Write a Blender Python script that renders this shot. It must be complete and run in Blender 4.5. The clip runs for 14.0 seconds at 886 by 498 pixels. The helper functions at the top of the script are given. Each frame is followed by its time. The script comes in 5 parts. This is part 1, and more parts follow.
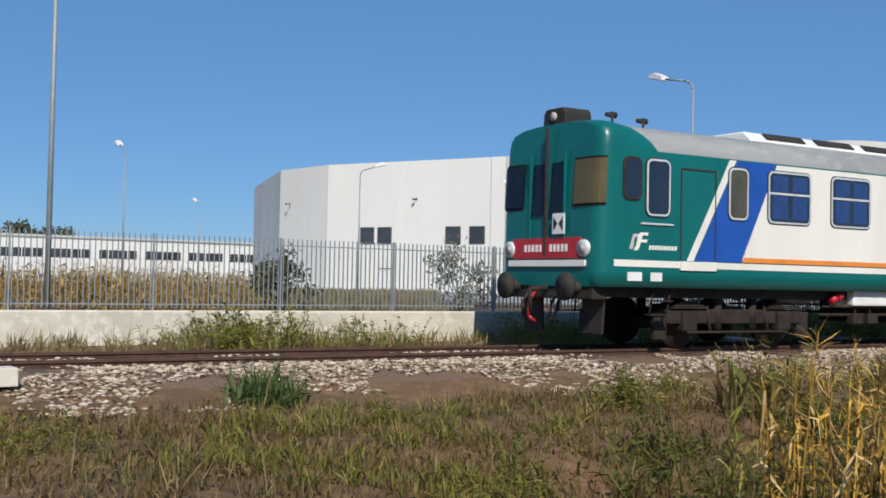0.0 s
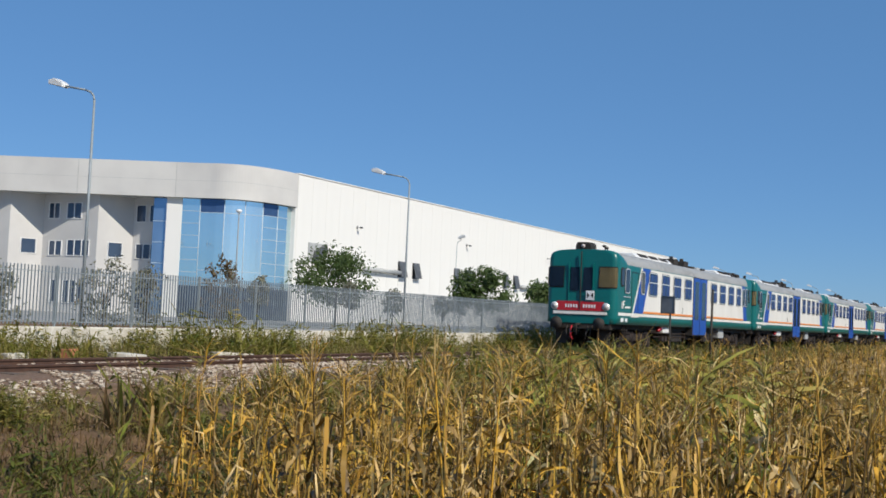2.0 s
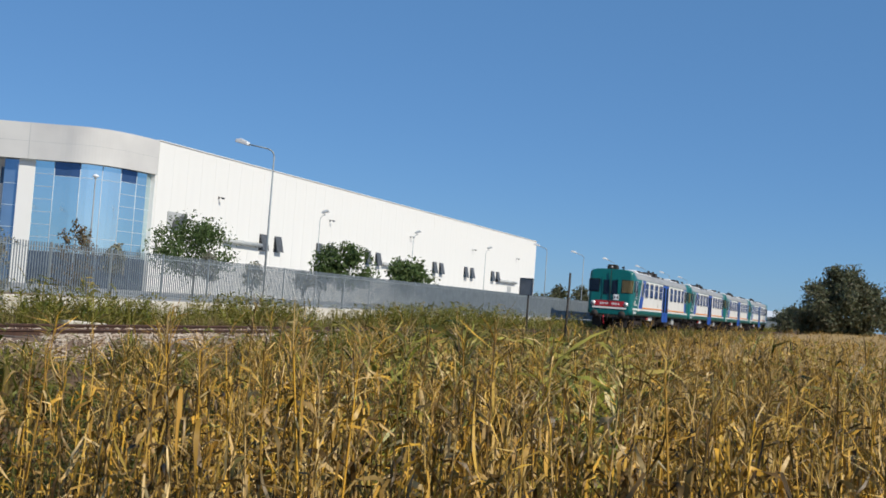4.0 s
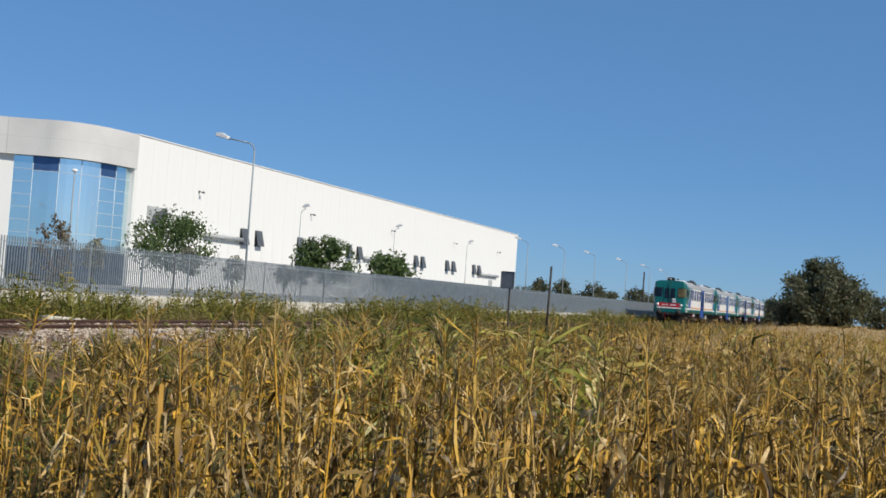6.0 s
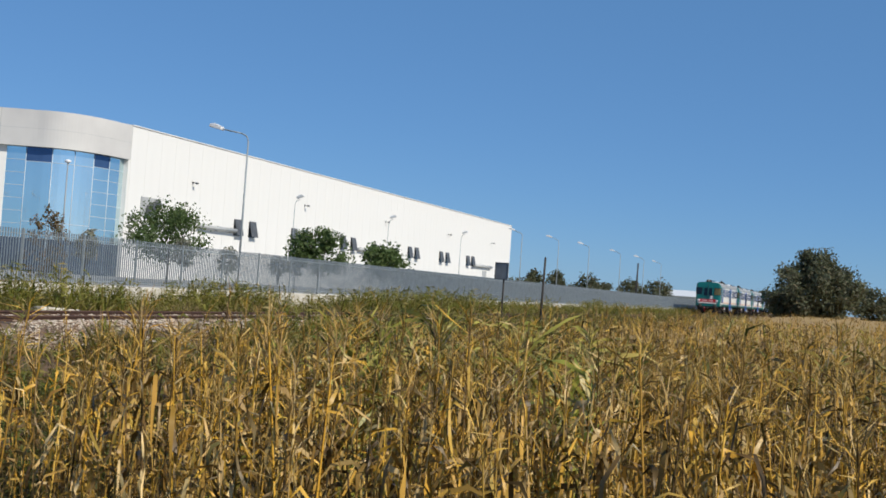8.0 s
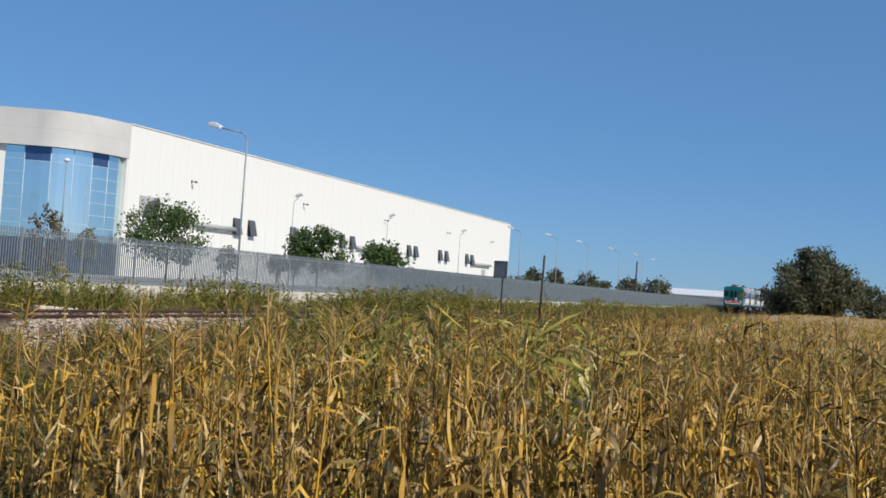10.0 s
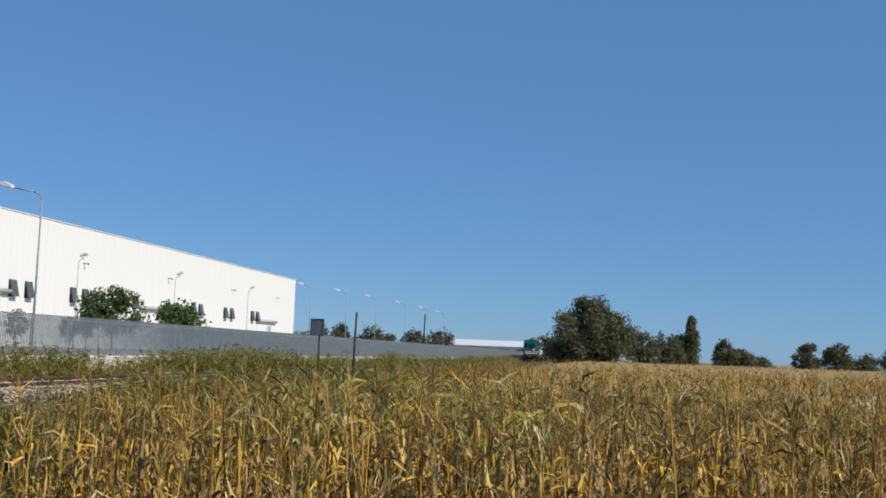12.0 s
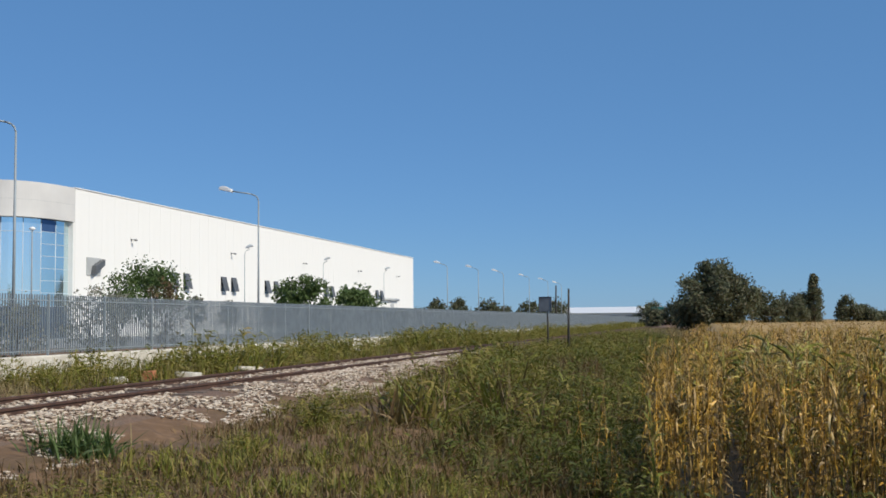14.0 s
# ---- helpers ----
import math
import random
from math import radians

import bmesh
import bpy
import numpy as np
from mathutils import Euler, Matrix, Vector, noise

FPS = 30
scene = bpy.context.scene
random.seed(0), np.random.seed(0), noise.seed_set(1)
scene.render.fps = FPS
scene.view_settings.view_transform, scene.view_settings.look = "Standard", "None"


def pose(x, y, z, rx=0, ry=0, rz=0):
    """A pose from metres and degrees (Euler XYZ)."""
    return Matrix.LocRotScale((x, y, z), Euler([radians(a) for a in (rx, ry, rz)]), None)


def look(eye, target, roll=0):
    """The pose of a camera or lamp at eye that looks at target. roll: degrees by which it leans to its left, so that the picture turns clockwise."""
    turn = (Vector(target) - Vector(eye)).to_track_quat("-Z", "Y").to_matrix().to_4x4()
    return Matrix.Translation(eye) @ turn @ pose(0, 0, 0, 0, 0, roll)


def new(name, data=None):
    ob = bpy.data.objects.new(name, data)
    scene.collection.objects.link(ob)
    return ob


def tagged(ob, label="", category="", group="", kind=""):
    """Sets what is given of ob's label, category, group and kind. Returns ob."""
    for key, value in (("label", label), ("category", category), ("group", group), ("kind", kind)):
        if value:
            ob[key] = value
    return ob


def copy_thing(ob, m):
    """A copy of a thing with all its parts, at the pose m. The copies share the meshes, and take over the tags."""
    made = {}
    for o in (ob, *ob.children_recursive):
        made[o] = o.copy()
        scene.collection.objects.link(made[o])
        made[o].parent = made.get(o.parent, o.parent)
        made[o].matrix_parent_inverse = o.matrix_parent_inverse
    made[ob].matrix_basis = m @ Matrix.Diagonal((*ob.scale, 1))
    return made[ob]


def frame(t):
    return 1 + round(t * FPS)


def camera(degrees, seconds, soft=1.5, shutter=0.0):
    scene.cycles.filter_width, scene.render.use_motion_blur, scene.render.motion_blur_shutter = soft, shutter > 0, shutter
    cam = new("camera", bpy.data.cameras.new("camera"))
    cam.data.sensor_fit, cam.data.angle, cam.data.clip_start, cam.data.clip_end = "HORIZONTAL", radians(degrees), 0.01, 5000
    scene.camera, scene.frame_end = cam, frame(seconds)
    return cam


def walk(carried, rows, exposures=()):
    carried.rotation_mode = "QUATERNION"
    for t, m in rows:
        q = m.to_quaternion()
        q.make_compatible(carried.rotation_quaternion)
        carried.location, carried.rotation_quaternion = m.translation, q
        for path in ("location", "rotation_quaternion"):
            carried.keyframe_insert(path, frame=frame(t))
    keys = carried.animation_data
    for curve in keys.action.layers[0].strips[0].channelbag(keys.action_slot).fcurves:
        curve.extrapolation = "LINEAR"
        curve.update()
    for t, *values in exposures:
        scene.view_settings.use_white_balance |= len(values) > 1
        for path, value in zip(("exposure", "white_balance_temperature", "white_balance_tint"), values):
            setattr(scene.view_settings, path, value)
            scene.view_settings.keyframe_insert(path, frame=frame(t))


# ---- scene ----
cam = camera(42.69, 14.0, soft=1.7)
PATH = [
    (0, pose(0, 0, 1.13, 91.63, -1.12, 58.00)),
    (0.3, pose(0, 0, 1.13, 92.76, -1.63, 50.48)),
    (0.5, pose(0, 0, 1.13, 92.95, -1.66, 47.43)),
    (0.7, pose(0, 0, 1.13, 92.71, -4.35, 42.94)),
    (1, pose(0, 0, 1.13, 93.92, -3.34, 38.72)),
    (1.5, pose(0, 0, 1.13, 94.69, -3.51, 31.35)),
    (2, pose(0, 0, 1.13, 93.38, -2.47, 28.03)),
    (2.2, pose(0, 0, 1.13, 93.69, -2.69, 26.16)),
    (2.5, pose(0, 0, 1.13, 95.45, -3.28, 25.59)),
    (3, pose(0, 0, 1.13, 95.07, -3.75, 23.44)),
    (3.5, pose(0, 0, 1.13, 95.68, -3.43, 21.76)),
    (4, pose(0, 0, 1.13, 92.62, -4.22, 21.00)),
    (6.5, pose(0, 0, 1.13, 92.22, -3.98, 19.91)),
    (7, pose(0, 0, 1.13, 91.94, -4.09, 19.86)),
    (7.5, pose(0, 0, 1.13, 91.94, -4.03, 19.79)),
    (10, pose(0, 0, 1.13, 91.86, -3.93, 19.71)),
    (10.5, pose(-0.06, -0.01, 1.11, 92.43, -3.84, 18.42)),
    (11.0, pose(-0.22, -0.04, 1.08, 93.46, -3.35, 16.34)),
    (11.5, pose(-0.25, -0.91, 1.06, 93.59, -3.28, 12.62)),
    (12.0, pose(-1.08, -1.30, 1.13, 95.19, -2.17, 8.59)),
    (12.5, pose(-1.60, -2.24, 1.09, 95.27, -1.76, 11.19)),
    (13.0, pose(-2.56, -4.39, 1.06, 90.09, -2.92, 18.76)),
    (13.5, pose(-4.01, -5.19, 1.11, 93.53, -1.68, 15.24)),
    (13.7, pose(-4.62, -5.85, 1.13, 94.9, -1.0, 13.2)),
    (13.8, pose(-4.98, -6.25, 1.15, 93.5, -0.5, 15.7)),
    (13.9, pose(-5.22, -6.6, 1.17, 93.2, 0.0, 15.3)),
    (14.0, pose(-5.42, -6.96, 1.18, 93.68, 0.54, 13.19)),
]
walk(cam, PATH)

# ---- world and sun ----
SUN_AZ = radians(113)   # compass-like angle from +y towards +x
SUN_EL = radians(40)
world = bpy.data.worlds.new("sky")
scene.world = world
world.use_nodes = True
wn = world.node_tree
sky = wn.nodes.new("ShaderNodeTexSky")
sky.sky_type = 'NISHITA'
sky.sun_disc = False
sky.sun_elevation = SUN_EL
sky.sun_rotation = SUN_AZ
sky.air_density = 0.8
sky.dust_density = 0.1
sky.ozone_density = 4.0
bgn = wn.nodes["Background"]
bgn.inputs["Strength"].default_value = 0.088
tint = wn.nodes.new("ShaderNodeMix")
tint.data_type, tint.blend_type = 'RGBA', 'MULTIPLY'
tint.inputs[0].default_value = 1.0
tint.inputs[7].default_value = (0.77, 0.97, 1.20, 1)
wn.links.new(sky.outputs[0], tint.inputs[6])
haze = wn.nodes.new("ShaderNodeMix")   # even blue haze of a late summer day
haze.data_type = 'RGBA'
haze.inputs[0].default_value = 0.52
haze.inputs[7].default_value = (1.42, 3.6, 7.0, 1)
wn.links.new(tint.outputs[2], haze.inputs[6])
wn.links.new(haze.outputs[2], bgn.inputs["Color"])
sun = new("sun", bpy.data.lights.new("sun", 'SUN'))
sun.data.energy = 4.9
sun.data.angle = radians(0.6)
sun.data.color = (1.0, 0.93, 0.82)
sv = Vector((math.sin(SUN_AZ) * math.cos(SUN_EL), math.cos(SUN_AZ) * math.cos(SUN_EL), math.sin(SUN_EL)))
sun.matrix_world = look(sv * 300, (0, 0, 0))
scene.view_settings.exposure = -0.1

# ---- materials ----
MATS = {}


def mat(name, colour, rough=0.6, metal=0.0, second=None, scale=4.0, detail=6.0, bump=0.0, bump_scale=None, spec=0.5, island=None, obj_random=None, third=None, stretch=None):
    """A procedural surface: a base colour broken by two scales of noise, with fine relief."""
    m = bpy.data.materials.new(name)
    m.use_nodes = True
    nt = m.node_tree
    b = nt.nodes["Principled BSDF"]
    b.inputs["Roughness"].default_value = rough
    b.inputs["Metallic"].default_value = metal
    b.inputs["Specular IOR Level"].default_value = spec
    geo = nt.nodes.new("ShaderNodeTexCoord")
    src = geo.outputs["Object"]
    if stretch:
        mp = nt.nodes.new("ShaderNodeMapping")
        mp.inputs["Scale"].default_value = stretch
        nt.links.new(src, mp.inputs[0])
        src = mp.outputs[0]
    n1 = nt.nodes.new("ShaderNodeTexNoise")
    n1.inputs["Scale"].default_value = scale
    n1.inputs["Detail"].default_value = detail
    nt.links.new(src, n1.inputs["Vector"])
    c2 = second or tuple(c * 0.75 for c in colour)
    mix = nt.nodes.new("ShaderNodeMix")
    mix.data_type = 'RGBA'
    mix.inputs[6].default_value = (*colour, 1)
    mix.inputs[7].default_value = (*c2, 1)
    ramp = nt.nodes.new("ShaderNodeMapRange")
    ramp.inputs[1].default_value, ramp.inputs[2].default_value = 0.38, 0.66
    nt.links.new(n1.outputs[0], ramp.inputs[0])
    nt.links.new(ramp.outputs[0], mix.inputs[0])
    out = mix.outputs[2]
    if third:
        n2 = nt.nodes.new("ShaderNodeTexNoise")
        n2.inputs["Scale"].default_value = scale * 7.3
        n2.inputs["Detail"].default_value = 4
        nt.links.new(src, n2.inputs["Vector"])
        r2 = nt.nodes.new("ShaderNodeMapRange")
        r2.inputs[1].default_value, r2.inputs[2].default_value = 0.5, 0.68
        nt.links.new(n2.outputs[0], r2.inputs[0])
        mx = nt.nodes.new("ShaderNodeMix")
        mx.data_type = 'RGBA'
        nt.links.new(r2.outputs[0], mx.inputs[0])
        nt.links.new(out, mx.inputs[6])
        mx.inputs[7].default_value = (*third, 1)
        out = mx.outputs[2]
    if island or obj_random:
        if island:
            g = nt.nodes.new("ShaderNodeNewGeometry")
            rnd = g.outputs["Random Per Island"]
        else:
            g = nt.nodes.new("ShaderNodeObjectInfo")
            rnd = g.outputs["Random"]
        cr = nt.nodes.new("ShaderNodeValToRGB")
        cols = island or obj_random
        while len(cr.color_ramp.elements) < len(cols):
            cr.color_ramp.elements.new(0.5)
        for i, c in enumerate(cols):
            e = cr.color_ramp.elements[i]
            e.position = i / max(1, len(cols) - 1)
            e.color = (*c, 1)
        nt.links.new(rnd, cr.inputs[0])
        mm = nt.nodes.new("ShaderNodeMix")
        mm.data_type = 'RGBA'
        mm.inputs[0].default_value = 0.92
        nt.links.new(out, mm.inputs[6])
        nt.links.new(cr.outputs[0], mm.inputs[7])
        out = mm.outputs[2]
    nt.links.new(out, b.inputs["Base Color"])
    if bump:
        nb = nt.nodes.new("ShaderNodeTexNoise")
        nb.inputs["Scale"].default_value = bump_scale or scale * 6
        nb.inputs["Detail"].default_value = 5
        nt.links.new(src, nb.inputs["Vector"])
        bp = nt.nodes.new("ShaderNodeBump")
        bp.inputs["Strength"].default_value = bump
        bp.inputs["Distance"].default_value = 0.03
        nt.links.new(nb.outputs[0], bp.inputs["Height"])
        nt.links.new(bp.outputs[0], b.inputs["Normal"])
    MATS[name] = m
    return m


def leafy(name, cols, trans=0.35, rough=0.55):
    """Leaf surface: colour by leaf, with some light through it."""
    m = mat(name, cols[0], rough, second=cols[-1], scale=3.0, island=cols, spec=0.3)
    nt = m.node_tree
    b = nt.nodes["Principled BSDF"]
    tr = nt.nodes.new("ShaderNodeBsdfTranslucent")
    link = b.inputs["Base Color"].links[0].from_socket
    nt.links.new(link, tr.inputs["Color"])
    ms = nt.nodes.new("ShaderNodeMixShader")
    ms.inputs[0].default_value = trans
    nt.links.new(b.outputs[0], ms.inputs[1])
    nt.links.new(tr.outputs[0], ms.inputs[2])
    nt.links.new(ms.outputs[0], nt.nodes["Material Output"].inputs["Surface"])
    return m


M_GROUND = mat("dry_soil", (0.155, 0.086, 0.040), 0.95, second=(0.080, 0.052, 0.022), scale=0.55, third=(0.215, 0.125, 0.062), bump=0.6, bump_scale=9)
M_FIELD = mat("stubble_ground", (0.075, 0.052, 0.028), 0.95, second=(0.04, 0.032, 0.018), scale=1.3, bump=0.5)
M_YARD = mat("yard_paving", (0.32, 0.31, 0.29), 0.9, second=(0.26, 0.26, 0.24), scale=0.4, bump=0.2)
M_STONE = mat("ballast_stone", (0.62, 0.55, 0.45), 0.9, second=(0.42, 0.35, 0.27), scale=6, island=[(0.62, 0.53, 0.41), (0.44, 0.34, 0.24), (0.28, 0.18, 0.11), (0.70, 0.62, 0.50), (0.19, 0.115, 0.07), (0.54, 0.44, 0.33), (0.64, 0.55, 0.43), (0.34, 0.23, 0.15)])
M_BED = mat("ballast_bed", (0.15, 0.088, 0.055), 0.95, second=(0.13, 0.09, 0.06), scale=5, third=(0.24, 0.16, 0.11), bump=1.0, bump_scale=14)
M_RUST = mat("rusty_rail", (0.085, 0.042, 0.026), 0.8, second=(0.05, 0.026, 0.018), scale=5, bump=0.3)
M_SLEEPER = mat("timber_sleeper", (0.10, 0.075, 0.055), 0.9, second=(0.06, 0.045, 0.035), scale=3, bump=0.5, obj_random=[(0.08, 0.06, 0.045), (0.13, 0.10, 0.08)])
M_CONC = mat("pale_concrete", (0.62, 0.58, 0.49), 0.9, second=(0.50, 0.46, 0.38), scale=0.8, third=(0.66, 0.63, 0.56), bump=0.25, bump_scale=20)
M_GALV = mat("galvanised_steel", (0.29, 0.33, 0.345), 0.6, metal=0.2, second=(0.24, 0.275, 0.29), scale=3)
M_WALL = mat("white_wall_panel", (0.76, 0.75, 0.71), 0.8, second=(0.69, 0.68, 0.64), scale=0.12, third=(0.73, 0.72, 0.68), bump=0.05, stretch=(1, 1, 0.25))
M_BAND = mat("grey_concrete_band", (0.58, 0.57, 0.54), 0.85, second=(0.50, 0.49, 0.47), scale=0.25, bump=0.05)
# wall white taken greyer to deepen the shade under the overhang
M_RECESS = mat("recess_wall_shade_grey", (0.56, 0.55, 0.53), 0.85, second=(0.50, 0.49, 0.475), scale=0.3, bump=0.05)
M_DARKWIN = mat("dark_window_glass", (0.035, 0.04, 0.05), 0.12, second=(0.06, 0.065, 0.075), scale=0.6)
M_FRAME = mat("dark_frame", (0.10, 0.105, 0.11), 0.5, second=(0.07, 0.075, 0.08), scale=2)
M_WHITEMETAL = mat("white_metal", (0.78, 0.78, 0.76), 0.4, second=(0.68, 0.68, 0.66), scale=3)
M_BLUEGLASS = mat("blue_reflective_glass", (0.62, 0.78, 0.82), 0.06, metal=0.9, second=(0.72, 0.86, 0.90), scale=0.12)
# same glass made paler: the brighter sky reflection is put into its colour
M_PALEGLASS = mat("bright_reflection_glass", (0.92, 0.97, 0.95), 0.08, metal=0.9, second=(0.84, 0.92, 0.92), scale=0.15)
M_STRIP = mat("mid_blue_glass", (0.26, 0.38, 0.55), 0.08, metal=0.7, second=(0.20, 0.31, 0.46), scale=0.4)
M_MULLION = mat("slim_grey_profile", (0.42, 0.50, 0.56), 0.45, second=(0.36, 0.44, 0.50), scale=2)
M_BLUEDARK = mat("deep_blue_glass", (0.07, 0.13, 0.26), 0.08, metal=0.5, second=(0.05, 0.10, 0.20), scale=0.5)
M_OFFICE = mat("office_window_glass", (0.07, 0.10, 0.15), 0.12, metal=0.3, second=(0.05, 0.07, 0.11), scale=0.5)
M_PIPE = mat("grey_duct", (0.42, 0.43, 0.42), 0.5, second=(0.36, 0.37, 0.36), scale=1)
M_GREEN = mat("train_green_paint", (0.001, 0.130, 0.124), 0.34, second=(0.001, 0.108, 0.104), scale=0.7, third=(0.004, 0.125, 0.118), bump=0.02)
M_WHITE = mat("train_white_paint", (0.80, 0.78, 0.72), 0.4, second=(0.70, 0.68, 0.62), scale=0.9, third=(0.77, 0.75, 0.70), stretch=(1, 1, 0.3))
M_BLUE = mat("train_blue_paint", (0.013, 0.085, 0.40), 0.4, second=(0.011, 0.07, 0.33), scale=1.5)
M_ORANGE = mat("train_orange_paint", (0.78, 0.26, 0.04), 0.45, second=(0.68, 0.22, 0.035), scale=2)
M_RED = mat("train_red_paint", (0.50, 0.02, 0.03), 0.4, second=(0.40, 0.018, 0.025), scale=3)
M_ROOF = mat("train_roof_grey", (0.30, 0.31, 0.31), 0.65, second=(0.23, 0.235, 0.23), scale=1.2, third=(0.34, 0.34, 0.33), stretch=(1, 0.3, 1))
M_BLACK = mat("grimy_black", (0.018, 0.016, 0.015), 0.8, second=(0.035, 0.028, 0.022), scale=4, bump=0.3)
M_BROWNIRON = mat("brake_dust_iron", (0.030, 0.019, 0.014), 0.85, second=(0.014, 0.010, 0.008), scale=5, bump=0.4)
M_PANE = mat("train_window_glass", (0.015, 0.025, 0.045), 0.07, second=(0.02, 0.035, 0.06), scale=1)
M_BLIND = mat("tan_blind_glass", (0.24, 0.19, 0.09), 0.25, second=(0.20, 0.16, 0.075), scale=1.5)
M_SMOKED = mat("dusty_brown_glass", (0.085, 0.075, 0.05), 0.15, second=(0.05, 0.045, 0.03), scale=2.0)
M_CURTAIN = mat("blue_curtain", (0.02, 0.06, 0.20), 0.5, second=(0.015, 0.045, 0.15), scale=8)
M_ALU = mat("aluminium", (0.72, 0.73, 0.74), 0.35, metal=0.25, second=(0.60, 0.61, 0.62), scale=4)
M_LENS = mat("lamp_lens", (0.55, 0.50, 0.48), 0.15, second=(0.45, 0.40, 0.38), scale=9)
M_BARK = mat("bark", (0.09, 0.07, 0.05), 0.95, second=(0.05, 0.04, 0.03), scale=6, bump=0.8)
M_FAR_CONC = mat("pale_far_wall", (0.62, 0.62, 0.60), 0.9, second=(0.55, 0.55, 0.53), scale=0.2)
M_BOARD = mat("sign_back_grey", (0.20, 0.21, 0.22), 0.6, second=(0.15, 0.16, 0.17), scale=3)
M_DARKPOLE = mat("dark_timber_pole", (0.05, 0.045, 0.04), 0.9, second=(0.03, 0.028, 0.025), scale=4)
M_BRICKRED = mat("terracotta_block", (0.50, 0.20, 0.10), 0.9, second=(0.40, 0.16, 0.08), scale=8)
M_SIGNWHITE = mat("sign_white", (0.80, 0.80, 0.80), 0.5, second=(0.72, 0.72, 0.72), scale=5)

# near-black tones among the leaves stand in for shade between the plants
L_CORN = leafy("maize_leaf_shade_mix", [(0.68, 0.39, 0.06), (0.34, 0.19, 0.04), (0.04, 0.025, 0.01), (0.72, 0.49, 0.16), (0.03, 0.018, 0.008), (0.74, 0.43, 0.055), (0.09, 0.05, 0.017), (0.60, 0.40, 0.16), (0.025, 0.016, 0.008), (0.44, 0.30, 0.05), (0.68, 0.37, 0.045), (0.06, 0.06, 0.016), (0.84, 0.60, 0.27), (0.04, 0.025, 0.01), (0.72, 0.46, 0.10), (0.17, 0.095, 0.027), (0.025, 0.017, 0.009), (0.52, 0.30, 0.055), (0.12, 0.075, 0.025), (0.03, 0.02, 0.01)], 0.04, 0.45)
# the darkest greens and browns here put the crop's inner shade into leaf colour
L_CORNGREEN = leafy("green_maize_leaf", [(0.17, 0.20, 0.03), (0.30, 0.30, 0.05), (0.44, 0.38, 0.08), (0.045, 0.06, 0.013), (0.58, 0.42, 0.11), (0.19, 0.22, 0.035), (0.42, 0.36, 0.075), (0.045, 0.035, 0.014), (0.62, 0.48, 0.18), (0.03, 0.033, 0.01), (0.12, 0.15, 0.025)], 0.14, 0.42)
L_FARCORN = leafy("maize_far", [(0.33, 0.20, 0.055), (0.42, 0.26, 0.07), (0.26, 0.15, 0.04), (0.18, 0.15, 0.04), (0.48, 0.31, 0.10), (0.20, 0.12, 0.03), (0.07, 0.045, 0.015), (0.46, 0.30, 0.08), (0.10, 0.065, 0.02)], 0.10)
L_GRASS = leafy("green_grass", [(0.13, 0.155, 0.022), (0.23, 0.205, 0.038), (0.16, 0.18, 0.025), (0.31, 0.23, 0.065), (0.19, 0.195, 0.03), (0.09, 0.11, 0.018), (0.36, 0.27, 0.09), (0.26, 0.235, 0.042)], 0.36)
L_DEEP = leafy("deep_green_weed", [(0.085, 0.11, 0.018), (0.14, 0.145, 0.025), (0.10, 0.125, 0.02), (0.19, 0.16, 0.04), (0.055, 0.075, 0.013)], 0.32)
L_DRY = leafy("dry_grass", [(0.30, 0.23, 0.10), (0.22, 0.17, 0.08), (0.16, 0.14, 0.055), (0.36, 0.28, 0.13)], 0.3)
L_BROWN = leafy("brown_grass", [(0.20, 0.128, 0.058), (0.14, 0.085, 0.038), (0.27, 0.175, 0.082), (0.12, 0.092, 0.034), (0.17, 0.13, 0.045), (0.09, 0.06, 0.027)], 0.3)
L_TREE = leafy("tree_leaf", [(0.055, 0.09, 0.025), (0.075, 0.12, 0.032), (0.10, 0.15, 0.045), (0.13, 0.165, 0.055)], 0.35)
L_DARKTREE = leafy("dark_tree_leaf", [(0.10, 0.12, 0.06), (0.14, 0.145, 0.08), (0.12, 0.135, 0.075), (0.17, 0.14, 0.085), (0.07, 0.085, 0.045)], 0.4)
L_SILVER = leafy("pale_shrub_leaf", [(0.24, 0.24, 0.17), (0.32, 0.31, 0.24), (0.17, 0.19, 0.11), (0.28, 0.22, 0.16)], 0.35)
L_RED = leafy("reddish_leaf", [(0.17, 0.10, 0.05), (0.14, 0.12, 0.05), (0.20, 0.13, 0.08)], 0.3)


# ---- mesh helpers ----
def box(bm, cx, cy, cz, sx, sy, sz, m=0, bevel=0.0):
    r = bmesh.ops.create_cube(bm, size=1, matrix=Matrix.Translation((cx, cy, cz)) @ Matrix.Diagonal((sx, sy, sz, 1)))
    for f in {f for v in r['verts'] for f in v.link_faces}:
        f.material_index = m
    if bevel:
        es = list({e for v in r['verts'] for e in v.link_edges})
        bmesh.ops.bevel(bm, geom=es, offset=bevel, segments=2, affect='EDGES', profile=0.6)
    return bm


def tube(bm, a, b, r1, r2=None, seg=8, m=0):
    a, b = Vector(a), Vector(b)
    d = b - a
    q = d.to_track_quat('Z', 'Y').to_matrix().to_4x4()
    r = bmesh.ops.create_cone(bm, cap_ends=True, segments=seg, radius1=r1, radius2=r1 if r2 is None else r2, depth=d.length, matrix=Matrix.Translation((a + b) / 2) @ q)
    for f in {f for v in r['verts'] for f in v.link_faces}:
        f.material_index = m
        f.smooth = seg > 5
    return bm


